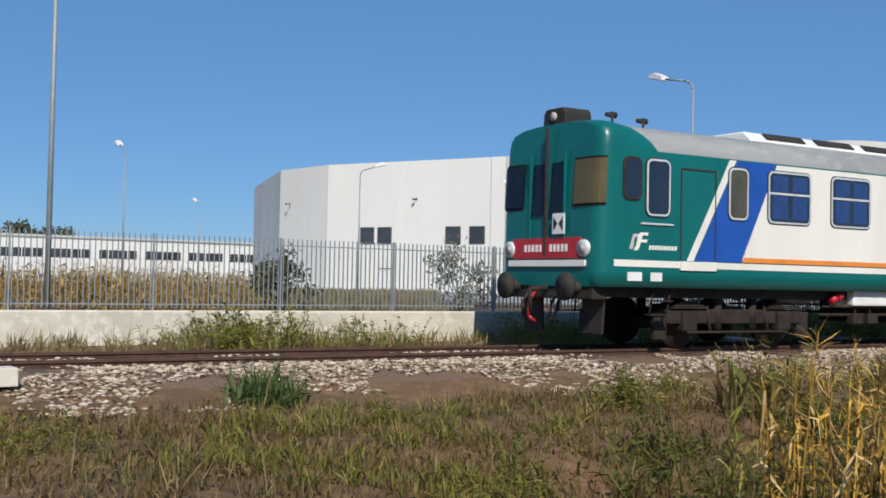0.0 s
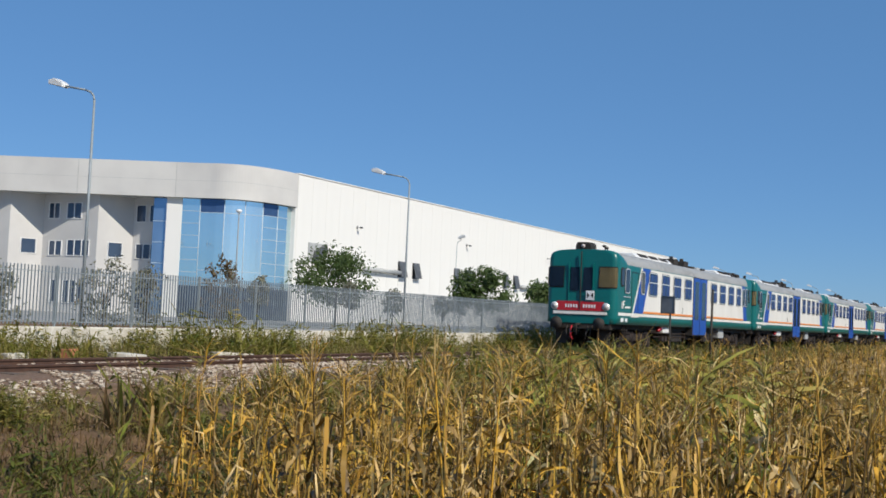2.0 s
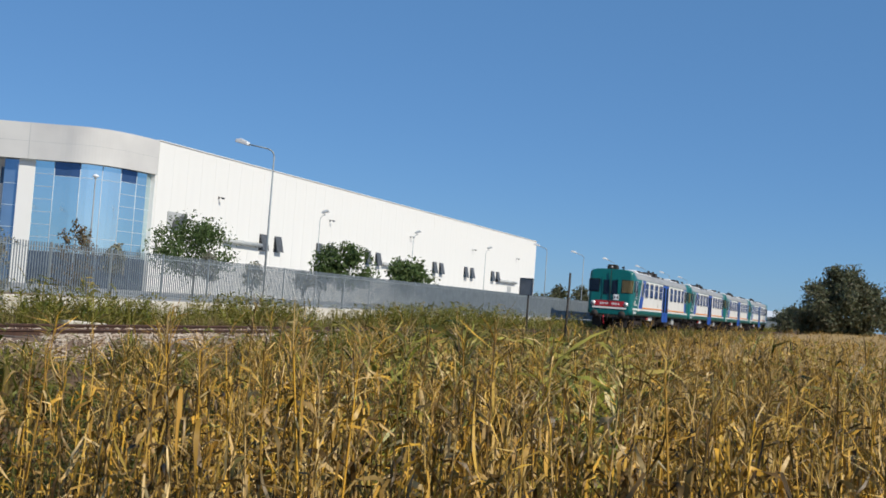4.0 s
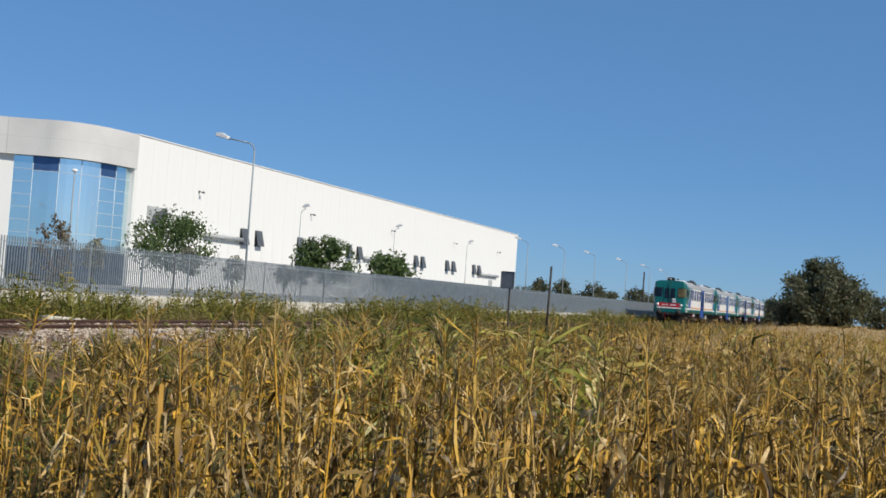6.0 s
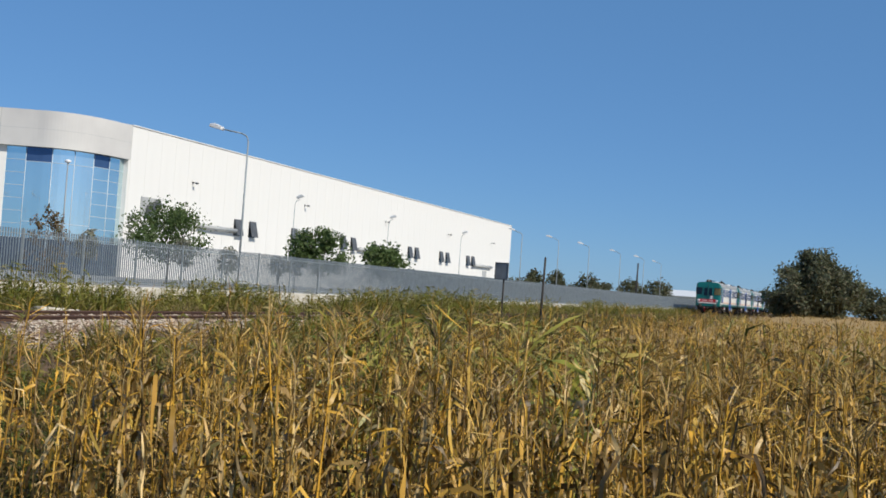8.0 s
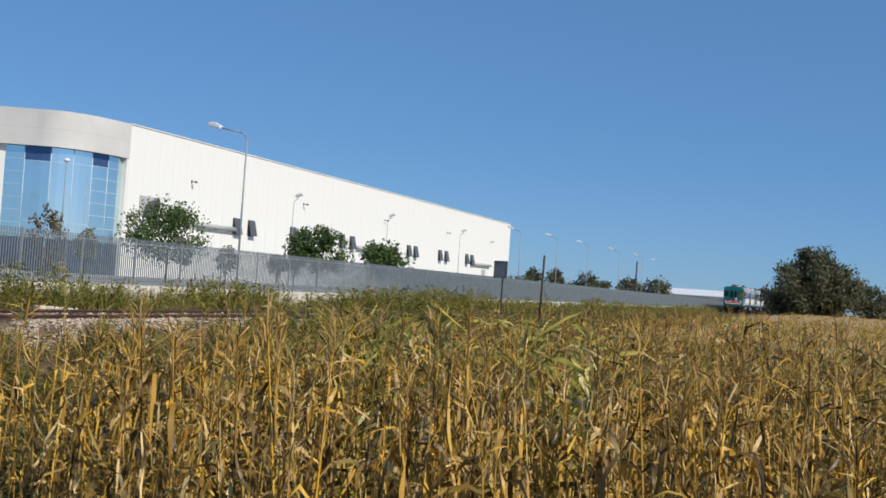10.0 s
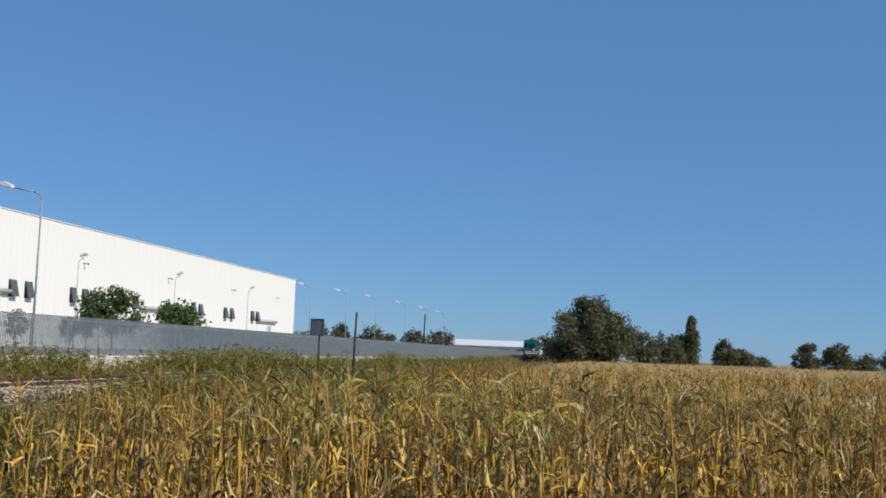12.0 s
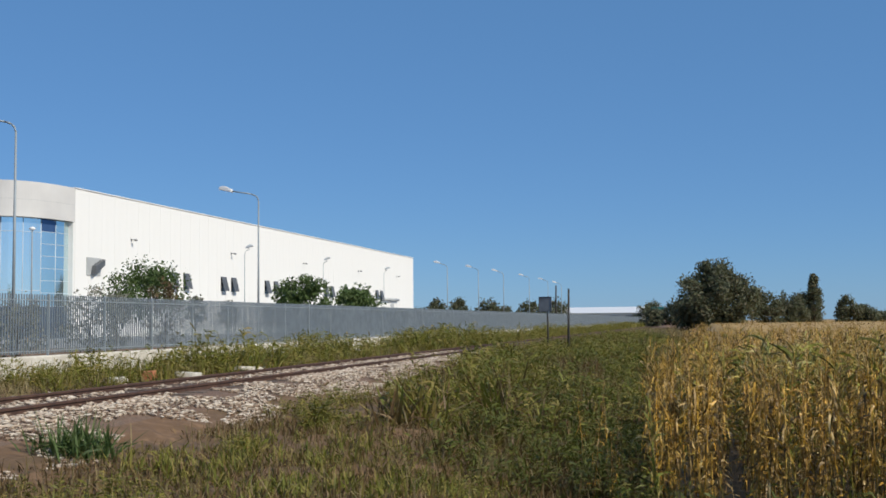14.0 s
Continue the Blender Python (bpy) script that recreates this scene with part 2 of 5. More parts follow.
def prism(bm, pts, axis, lo, hi, m=0):
    """A flat polygon given in two coordinates, thickened along the axis x, y or z from lo to hi."""
    def at(p, h):
        return {'x': (h, p[0], p[1]), 'y': (p[0], h, p[1]), 'z': (p[0], p[1], h)}[axis]
    va = [bm.verts.new(at(p, lo)) for p in pts]
    vb = [bm.verts.new(at(p, hi)) for p in pts]
    n = len(pts)
    fs = [bm.faces.new(va[::-1]), bm.faces.new(vb)]
    for i in range(n):
        fs.append(bm.faces.new((va[i], va[(i + 1) % n], vb[(i + 1) % n], vb[i])))
    for f in fs:
        f.material_index = m
    bmesh.ops.recalc_face_normals(bm, faces=fs)
    return bm


def rounded(y0, y1, z0, z1, r, n=4):
    """A rectangle with rounded corners, as points."""
    pts = []
    for cy, cz, a0 in ((y1 - r, z1 - r, 0), (y0 + r, z1 - r, 90), (y0 + r, z0 + r, 180), (y1 - r, z0 + r, 270)):
        for i in range(n + 1):
            a = radians(a0 + 90 * i / n)
            pts.append((cy + r * math.cos(a), cz + r * math.sin(a)))
    return pts


def part(name, bm, material, parent=None, label="", smooth=False):
    me = bpy.data.meshes.new(name)
    bm.to_mesh(me)
    bm.free()
    for m in (material if isinstance(material, (list, tuple)) else [material]):
        me.materials.append(m)
    if smooth:
        for p in me.polygons:
            p.use_smooth = True
    ob = new(name, me)
    if parent:
        ob.parent = parent
    if label:
        ob["label"] = label
    return ob


def shared(name, me, parent, m):
    ob = new(name, me)
    ob.parent = parent
    ob.matrix_basis = m
    return ob


def B():
    return bmesh.new()


def mesh_np(name, verts, faces, material, parent=None, smooth=True):
    """One object from arrays of corners and of four-cornered or three-cornered faces."""
    me = bpy.data.meshes.new(name)
    verts = np.asarray(verts, dtype=np.float32)
    faces = np.asarray(faces, dtype=np.int32)
    k = faces.shape[1]
    me.vertices.add(len(verts))
    me.vertices.foreach_set("co", verts.ravel())
    me.loops.add(faces.size)
    me.loops.foreach_set("vertex_index", faces.ravel())
    me.polygons.add(len(faces))
    me.polygons.foreach_set("loop_start", np.arange(0, faces.size, k, dtype=np.int32))
    me.polygons.foreach_set("loop_total", np.full(len(faces), k, dtype=np.int32))
    me.polygons.foreach_set("use_smooth", np.full(len(faces), smooth, dtype=bool))
    me.update(calc_edges=True)
    me.materials.append(material)
    ob = new(name, me)
    if parent:
        ob.parent = parent
    return ob


# ---- lie of the land ----
def patches(x, y, size, seed):
    """Smooth uneven patches between 0 and 1, about size metres across."""
    grid = np.random.default_rng(seed).random((64, 64))
    u, v = np.asarray(x) / size + 200, np.asarray(y) / size + 200
    i, j = np.floor(u).astype(int), np.floor(v).astype(int)
    a, b = u - i, v - j
    a, b = a * a * (3 - 2 * a), b * b * (3 - 2 * b)

    def g(p, q):
        return grid[p % 64, q % 64]
    return (g(i, j) * (1 - a) + g(i + 1, j) * a) * (1 - b) + (g(i, j + 1) * (1 - a) + g(i + 1, j + 1) * a) * b


def land(x, y=50.0):
    """Height of the ground: flat by the track, falling to the lower maize field ahead of the crossing."""
    xs = [-5000, -62, -24, -21, -18.2, -17.6, -14.3, -13.7, -12.8, -11.0, -6.5, 5000]
    zs = [0.0, 0.0, -0.05, -0.10, -0.16, -0.24, -0.24, -0.30, -0.44, -0.50, -0.55, -0.55]
    low = np.clip((np.asarray(x) + 10.5) / 4.2, 0, 1) * np.clip((np.asarray(y) - 1.5) / 4.5, 0, 1)
    return np.interp(x, xs, zs) - 0.66 * low * low * (3 - 2 * low)


def sheet(name, xs, ys, zfun, material):
    X, Y = np.meshgrid(xs, ys, indexing='ij')
    Z = zfun(X, Y)
    nx, ny = X.shape
    idx = np.arange(nx * ny).reshape(nx, ny)
    f = np.stack([idx[:-1, :-1], idx[1:, :-1], idx[1:, 1:], idx[:-1, 1:]], -1).reshape(-1, 4)
    return mesh_np(name, np.stack([X, Y, Z], -1).reshape(-1, 3), f, material)


def bumps(X, Y):
    near = np.exp(-((np.clip(np.abs(Y - 10) - 25, 0, None)) / 20) ** 2) * ((X > -13.4) & (X < 30))
    return near * (0.035 * np.sin(X * 2.1 + 0.7 * Y) * np.cos(Y * 1.7 - 0.4 * X) + 0.03 * np.sin(X * 5.3 + 2) * np.sin(Y * 4.1 + 1) + 0.02 * np.sin(9 * X + 5 * Y))


gx = np.concatenate([[-3000, -1000, -300, -120, -62, -40, -24, -21], np.linspace(-20, -17.6, 7), np.linspace(-17.2, -14.3, 5), np.linspace(-13.9, 2, 90), [6, 12, 25, 60, 200, 1000, 3000]])
gy = np.concatenate([[-3000, -800, -200, -60, -20], np.linspace(-14, 30, 170), [34, 40, 50, 65, 90, 130, 200, 400, 1000, 3000]])
ground = sheet("ground", gx, gy, lambda X, Y: land(X, Y) + bumps(X, Y), M_GROUND)
tagged(ground, "dry brown soil beside the railway track", "ground", kind="structure")

# ---- track ----
TRACK_X = -16.05
ballast = sheet("ballast", np.array([-18.3, -17.7, -17.2, -16.0, -14.8, -14.4, -13.9, -13.4]), np.concatenate([np.linspace(-40, 60, 60), [100, 200, 420]]),
                lambda X, Y: np.interp(X, [-18.3, -17.7, -17.2, -14.8, -14.4, -13.9, -13.4], [-0.2, -0.15, -0.13, -0.13, -0.16, -0.27, -0.42]) + 0.015 * np.sin(5 * Y + 3 * X), M_BED)
tagged(ballast, "bed of the railway track, stained gravel", "ballast", kind="structure")


def rail(x):
    prof = [(-0.07, -0.172), (0.07, -0.172), (0.07, -0.16), (0.012, -0.145), (0.012, -0.05), (0.036, -0.04), (0.036, -0.006), (0.026, 0), (-0.026, 0), (-0.036, -0.006), (-0.036, -0.04), (-0.012, -0.05), (-0.012, -0.145), (-0.07, -0.16)]
    bm = B()
    prism(bm, [(x + a, b) for a, b in prof], 'y', -40, 420)
    return part("rail", bm, M_RUST)


track = new("railway_track")
tagged(track, "single railway track with rusty rails on stone ballast", "track", kind="structure")
for rx in (TRACK_X + 0.7525, TRACK_X - 0.7525):
    rail(rx).parent = track
bm = B()
box(bm, 0, 0, -0.165, 2.4, 0.24, 0.13, bevel=0.012)
me_sleeper = bpy.data.meshes.new("sleeper")
bm.to_mesh(me_sleeper)
bm.free()
me_sleeper.materials.append(M_SLEEPER)
for i in range(120):
    shared("sleeper", me_sleeper, track, pose(TRACK_X + random.uniform(-.03, .03), -6 + i * 0.62, -0.012, 0, 0, random.uniform(-1, 1)))


def stones(n, seed):
    """Loose crushed stone on the shoulders of the bed."""
    rg = np.random.default_rng(seed)
    base = np.array([[0.15, 0.1, .55], [1, 0, 0.25], [0.2, 0.9, 0.2], [-0.9, 0.3, 0.35], [-0.3, -0.9, 0.3], [0.1, 0, -0.7]], float)
    tri = np.array([[0, 1, 2], [0, 2, 3], [0, 3, 4], [0, 4, 1], [5, 2, 1], [5, 3, 2], [5, 4, 3], [5, 1, 4]])
    x = np.concatenate([-14.95 + 2.5 * rg.random(int(n * .66)) ** 1.7, rg.uniform(-18.1, -17.2, int(n * .10)), rg.uniform(-17.2, -14.8, n - int(n * .66) - int(n * .10))])
    y = -8 + 50 * rg.random(n) ** 1.1
    thick = .65 * patches(x * 1.6, y, 1.7, 5) + .35 * patches(x, y, .6, 6) + .14 * np.clip((y - 9) / 8, -.6, 1.2)
    limit = np.interp(x, [-18.2, -17.2, -14.9, -14.2, -13.6, -12.6], [.3, .46, .37, .42, .55, .70])
    ok = thick > limit
    x, y = x[ok], y[ok]
    n = len(x)
    z = np.interp(x, [-18.3, -17.7, -17.2, -14.8, -14.4, -13.9, -13.4, -13.0], [-0.2, -0.15, -0.12, -0.12, -0.15, -0.26, -0.40, -0.44])
    z = np.maximum(z, land(x)) + rg.uniform(0, .03, n)
    s = rg.uniform(0.028, 0.052, n) * np.where(rg.random(n) < .12, 1.5, 1)
    V = base[None] * s[:, None, None] * rg.uniform(.7, 1.3, (n, 6, 3))
    a = rg.uniform(0, 6.28, n)
    c, q = np.cos(a)[:, None], np.sin(a)[:, None]
    V = np.stack([V[..., 0] * c - V[..., 1] * q, V[..., 0] * q + V[..., 1] * c, V[..., 2]], -1) + np.stack([x, y, z], -1)[:, None]
    F = tri[None] + (np.arange(n) * 6)[:, None, None]
    return mesh_np("ballast_stones", V.reshape(-1, 3), F.reshape(-1, 3), M_STONE, None, False)


tagged(stones(34000, 3), "pale crushed stone ballast along the rails", "gravel", kind="stuff")

# ---- fence on its low wall ----
FX = -20.25
bm = B()
prism(bm, [(FX - .13, -0.25), (FX + .13, -0.25), (FX + .13, 0.47), (FX + .11, 0.5), (FX - .11, 0.5), (FX - .13, 0.47)], 'y', -40, 260)
tagged(part("boundary_wall", bm, M_CONC), "low pale concrete wall under the metal fence", "wall", kind="structure")
fence = new("metal_fence")
tagged(fence, "grey galvanised bar fence on a low concrete wall", "fence")
bm = B()
prism(bm, [(FX - .012, .60), (FX + .012, .60), (FX + .012, .62), (FX - .012, .62)], 'y', -30, 260)
part("lower_rail", bm, M_GALV, fence)
bm = B()
prism(bm, [(FX - .012, 1.75), (FX + .012, 1.75), (FX + .012, 1.77), (FX - .012, 1.77)], 'y', -30, 260)
part("upper_rail", bm, M_GALV, fence)
bm = B()
box(bm, 0, 0, 1.22, 0.034, 0.014, 1.34, bevel=0.002)
me_bar = bpy.data.meshes.new("bar")
bm.to_mesh(me_bar)
bm.free()
me_bar.materials.append(M_GALV)
for i in range(290):
    shared("bar", me_bar, fence, pose(FX, 3.0 + i * 0.1, random.uniform(-.004, .004)))
rest = [y for y in np.concatenate([np.arange(-12, 3.0, 0.1), np.arange(32.0, 130, 0.1), np.arange(130, 258, 0.2)])]
cube = np.array([[-1, -1, 0], [1, -1, 0], [1, 1, 0], [-1, 1, 0], [-1, -1, 1], [1, -1, 1], [1, 1, 1], [-1, 1, 1]], float) * [0.017, 0.007, 1.34]
cf = np.array([[0, 1, 5, 4], [1, 2, 6, 5], [2, 3, 7, 6], [3, 0, 4, 7], [4, 5, 6, 7]])
V = cube[None] + np.stack([np.full(len(rest), FX), rest, np.full(len(rest), 0.55)], -1)[:, None]
far_bars = mesh_np("bar", V.reshape(-1, 3), (cf[None] + (np.arange(len(rest)) * 8)[:, None, None]).reshape(-1, 4), M_GALV, fence, False)
far_bars["kind"] = "stuff"
bm = B()
box(bm, 0, 0, 1.20, 0.05, 0.028, 1.42, bevel=0.005)
me_post = bpy.data.meshes.new("post")
bm.to_mesh(me_post)
bm.free()
me_post.materials.append(M_GALV)
for i in range(100):
    shared("post", me_post, fence, pose(FX, -11.05 + i * 2.5, 0))

# ---- yard behind the fence ----
bm = B()
prism(bm, [(-24, 60), (-24, 400), (-300, 400), (-300, 110), (-120, 40), (-60, 30)], 'z', -0.2, 0.012)
tagged(part("yard", bm, M_YARD), "pale paved yard round the white factory building", "pavement", kind="structure")

# ---- factory building ----
ZT, ZB = 13.9, 10.75
A = Vector((-94.0, 65.9))
J = Vector((-68.2, 78.4))
E1 = (J - A).normalized()
N1 = Vector((E1.y, -E1.x))
factory = new("factory_building")
tagged(factory, "large white industrial building with curved glass corner", "building")


def fac(s, d):
    """A point of the entrance front: s metres along it from its recess, d metres behind its face."""
    p = A + E1 * s - N1 * d
    return (p.x, p.y)


# long side wall in tall cast panels
bm = B()
prism(bm, [(-62.5, 87.0), (-62.5, 211), (-63.0, 211), (-63.0, 87.0)], 'z', -0.2, ZT)
part("side_wall", bm, M_WALL, factory)
bm = B()
box(bm, 0, 0, 6.85, 0.03, 2.388, 13.9, bevel=0.004)
me_panel = bpy.data.meshes.new("wall_panel")
bm.to_mesh(me_panel)
bm.free()
me_panel.materials.append(M_WALL)
for i in range(51):
    shared("wall_panel", me_panel, factory, pose(-62.485, 88.5 + i * 2.4, 0))
bm = B()
prism(bm, [(-62.4, 87.2), (-62.4, 211.1), (-62.9, 211.1), (-62.9, 87.2)], 'z', ZT + 0.004, ZT + 0.09)
part("coping", bm, M_WALL, factory)
# far and back walls with the flat roof
bm = B()
prism(bm, [(-63.0, 211), (-63.0, 210.5), (-150, 210.5), (-150, 211)], 'z', -0.2, ZT)
part("end_wall", bm, M_WALL, factory)
bm = B()
prism(bm, [(-63.0, 88), (-63.0, 210.5), (-150, 210.5), (-150, 70), (-120, 62), (-94, 72), (-70, 84)], 'z', ZT - 0.6, ZT - 0.3)
part("roof", bm, M_BAND, factory)
# left block with chamfer
LB = A - E1 * 22.6
L2 = Vector((-124.2, 54.6))
inn = -N1 * 0.4
bm = B()
prism(bm, [tuple(A - E1 * 1.6), tuple(LB), tuple(LB + inn), tuple(A - E1 * 1.6 + inn)], 'z', -0.2, ZT)
part("front_wall", bm, M_WALL, factory)
bm = B()
prism(bm, [tuple(LB - E1 * .01), tuple(L2), tuple(L2 + Vector((0, .4))), tuple(LB + inn)], 'z', -0.2, ZT)
part("chamfer_wall", bm, M_WALL, factory)
bm = B()
prism(bm, [tuple(L2), (-150, 62), (-150, 62.4), tuple(L2 + Vector((0, .4)))], 'z', -0.2, ZT)
part("rear_wall", bm, M_WALL, factory)
# corner pier of the block
bm = B()
prism(bm, [fac(-1.5, -.15), fac(0.0, -.15), fac(0.0, 5), fac(-1.5, 5)], 'z', -0.2, ZT)
part("pier", bm, M_WALL, factory)
# curved corner in plan
curve = [Vector(fac(27.6, 0)), Vector((-66.7, 79.0)), Vector((-65.5, 79.45)), Vector((-64.5, 80.1)), Vector((-63.75, 80.95)), Vector((-63.2, 82.0)), Vector((-62.8, 83.4)), Vector((-62.55, 85.1)), Vector((-62.42, 87.2))]


def smooth_run(pts, per=4):
    """More points on the same curve, rounded between the given ones."""
    r = []
    for i in range(len(pts) - 1):
        p0, p1, p2, p3 = pts[max(0, i - 1)], pts[i], pts[i + 1], pts[min(len(pts) - 1, i + 2)]
        for k in range(per):
            t = k / per
            r.append(.5 * (2 * p1 + (p2 - p0) * t + (2 * p0 - 5 * p1 + 4 * p2 - p3) * t * t + (3 * p1 - p0 - 3 * p2 + p3) * t ** 3))
    return r + [pts[-1]]


curve = smooth_run(curve)
outer = [Vector(fac(0, 0)), Vector(fac(9.3, 0)), Vector(fac(18.6, 0))] + curve


def offset(pts, d):
    r = []
    for i, p in enumerate(pts):
        a, b = pts[max(0, i - 1)], pts[min(len(pts) - 1, i + 1)]
        t = (b - a).normalized()
        r.append(p - Vector((t.y, -t.x)) * d)
    return r


def ribbon(bm, pts, d, z0, z1, m=0):
    """One band that follows the points in plan."""
    back = offset(pts, d)
    rows = [[bm.verts.new((*p, z)) for p, z in ((a, z0), (a, z1), (b, z1), (b, z0))] for a, b in zip(pts, back)]
    fs = [bm.faces.new(rows[0]), bm.faces.new(rows[-1][::-1])]
    for a, b in zip(rows, rows[1:]):
        for k in range(4):
            fs.append(bm.faces.new((a[k], b[k], b[(k + 1) % 4], a[(k + 1) % 4])))
    bmesh.ops.recalc_face_normals(bm, faces=fs)


bm = B()
ribbon(bm, outer, 0.35, ZB, ZT)
part("parapet_band", bm, M_BAND, factory, "pale grey concrete parapet band", smooth=False)
# joints of the band
bm = B()
ribbon(bm, offset(outer, -.006), .05, 12.28, 12.31)
part("band_joint", bm, M_PIPE, factory)
for s in (0.15, 9.3, 18.6, 27.55):
    bm = B()
    prism(bm, [fac(s - .025, -.01), fac(s + .025, -.01), fac(s + .025, .1), fac(s - .025, .1)], 'z', ZB, ZT)
    part("band_joint", bm, M_PIPE, factory)
# soffit under the overhang
bm = B()
prism(bm, [fac(0, .35), fac(9.3, .35), fac(18.6, .35), fac(27.4, .35)] + [tuple(p) for p in offset(curve, .36)[1:]] + [(-70, 90), fac(20, 9), fac(0, 9)], 'z', ZB + .05, ZB + .3)
part("soffit", bm, M_PIPE, factory)
# stepped wall set back behind the overhang, part of its shade in the colour
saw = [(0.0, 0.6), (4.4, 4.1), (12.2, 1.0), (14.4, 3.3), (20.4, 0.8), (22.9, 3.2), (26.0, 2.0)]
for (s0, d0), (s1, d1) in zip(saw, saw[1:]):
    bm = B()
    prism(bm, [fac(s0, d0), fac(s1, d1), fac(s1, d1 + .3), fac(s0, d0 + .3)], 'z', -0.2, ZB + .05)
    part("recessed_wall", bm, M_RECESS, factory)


def facade_window(s0, s1, z0, z1, split=2, depth=None, proud=0.04):
    """Window on the stepped wall between s0 and s1."""
    ss = [p[0] for p in saw]
    d0, d1 = np.interp(s0, ss, [p[1] for p in saw]), np.interp(s1, ss, [p[1] for p in saw])
    if depth is not None:
        d0 = d1 = depth
    win = new("window")
    win.parent = factory
    bm = B()
    prism(bm, [fac(s0, d0 - proud), fac(s1, d1 - proud), fac(s1, d1 + .02), fac(s0, d0 + .02)], 'z', z0, z1)
    part("pane", bm, M_OFFICE if depth is None else M_DARKWIN, win)
    bm = B()
    for k in range(split + 1):
        u = k / split
        s, d = s0 + (s1 - s0) * u, d0 + (d1 - d0) * u
        prism(bm, [fac(s - .045, d - proud - .04), fac(s + .045, d - proud - .04), fac(s + .045, d), fac(s - .045, d)], 'z', z0, z1)
    for z in (z0 - .05, z1):
        prism(bm, [fac(s0 - .04, d0 - proud - .03), fac(s1 + .04, d1 - proud - .03), fac(s1 + .04, d1), fac(s0 - .04, d0)], 'z', z, z + .06)
    part("window_frame", bm, M_WHITEMETAL if depth is None else M_FRAME, win)


for s0, s1, z0, z1, k in ((7.3, 8.5, 5.2, 6.5, 1), (9.8, 10.9, 4.7, 6.7, 1), (13.0, 14.0, 5.3, 6.6, 1), (15.2, 16.6, 5.2, 6.5, 2), (17.2, 19.6, 5.2, 6.6, 3), (21.2, 22.2, 5.2, 6.5, 1), (23.3, 25.6, 5.2, 6.5, 3),
                           (4.8, 5.8, 8.2, 9.9, 1), (9.6, 10.7, 8.4, 10.2, 1), (15.0, 16.2, 8.6, 10.0, 2), (17.0, 18.6, 8.6, 10.0, 2), (23.2, 24.2, 8.6, 10.1, 1), (24.6, 25.6, 8.6, 10.1, 1),
                           (6.6, 10.2, 1.2, 2.9, 4), (15.6, 16.6, .9, 2.9, 1), (17.0, 19.2, .9, 2.9, 3), (23.4, 25.4, .6, 2.9, 2)):
    facade_window(s0, s1, z0, z1, k)
# plain front of the left block: four top-hung windows, a door, two wall lamps
for s0 in (-17.9, -15.6, -6.9, -4.0):
    facade_window(s0, s0 + 1.75, 5.1, 6.8, 1, depth=-.02)
bm = B()
prism(bm, [fac(-15.4, -.04), fac(-13.5, -.04), fac(-13.5, .05), fac(-15.4, .05)], 'z', -.1, 2.3)
dr = part("door", bm, M_WHITEMETAL, factory)
bm = B()
for s in (-15.4, -13.5):
    prism(bm, [fac(s - .06, -.08), fac(s + .06, -.08), fac(s + .06, .05), fac(s - .06, .05)], 'z', -.1, 2.35)
prism(bm, [fac(-15.46, -.08), fac(-13.44, -.08), fac(-13.44, .05), fac(-15.46, .05)], 'z', 2.31, 2.42)
part("door_frame", bm, M_FRAME, dr)
# glazed corner: side bays in small panes, tall middle panes coloured for a brighter reflection
gl = offset(curve, 0.55)
gl[0] = Vector(fac(28.0, .55))
run = [0.0]
for a, b in zip(gl, gl[1:]):
    run.append(run[-1] + (b - a).length)


def along(q):
    """The point at the share q of the glazed curve."""
    d = q * run[-1]
    return Vector((float(np.interp(d, run, [p.x for p in gl])), float(np.interp(d, run, [p.y for p in gl]))))


bays = [0.0, .15, .34, .50, .66, .82, 1.0]
SMALL = [0.0, 2.9, 4.1, 5.2, 6.3, 7.4, 8.5, 9.6, ZB]
TALL_PANES = [0.0, 2.9, 4.3, 9.5, ZB]
for i in range(6):
    zs = SMALL if i in (0, 4, 5) else TALL_PANES
    for k in range(len(zs) - 1):
        bm = B()
        for h in range(3):
            a, b = along(bays[i] + (bays[i + 1] - bays[i]) * h / 3), along(bays[i] + (bays[i + 1] - bays[i]) * (h + 1) / 3)
            t = (b - a).normalized()
            n = Vector((t.y, -t.x)) * .04
            a2, b2 = (a + t * .02 if h == 0 else a), (b - t * .02 if h == 2 else b)
            prism(bm, [tuple(a2), tuple(b2), tuple(b2 - n), tuple(a2 - n)], 'z', zs[k] + .02, zs[k + 1] - .02)
        top = k == len(zs) - 2
        # pale middle and dark bottom panes carry sky and tree reflections as colour
        m = M_BLUEDARK if (i in (1, 4) and top) else M_OFFICE if k == 0 else M_PALEGLASS if i in (2, 3) else M_BLUEGLASS
        part("glass_pane", bm, m, factory)
    for z in zs[1:-1]:
        bm = B()
        ribbon(bm, [along(bays[i] + (bays[i + 1] - bays[i]) * h / 3) + Vector((.02, -.02)) for h in range(4)], .06, z - .025, z + .025)
        part("transom", bm, M_MULLION, factory)
for q in bays:
    bm = B()
    p = along(q)
    tube(bm, (p.x, p.y, -.1), (p.x, p.y, ZB), .04, seg=6)
    part("mullion", bm, M_MULLION, factory)
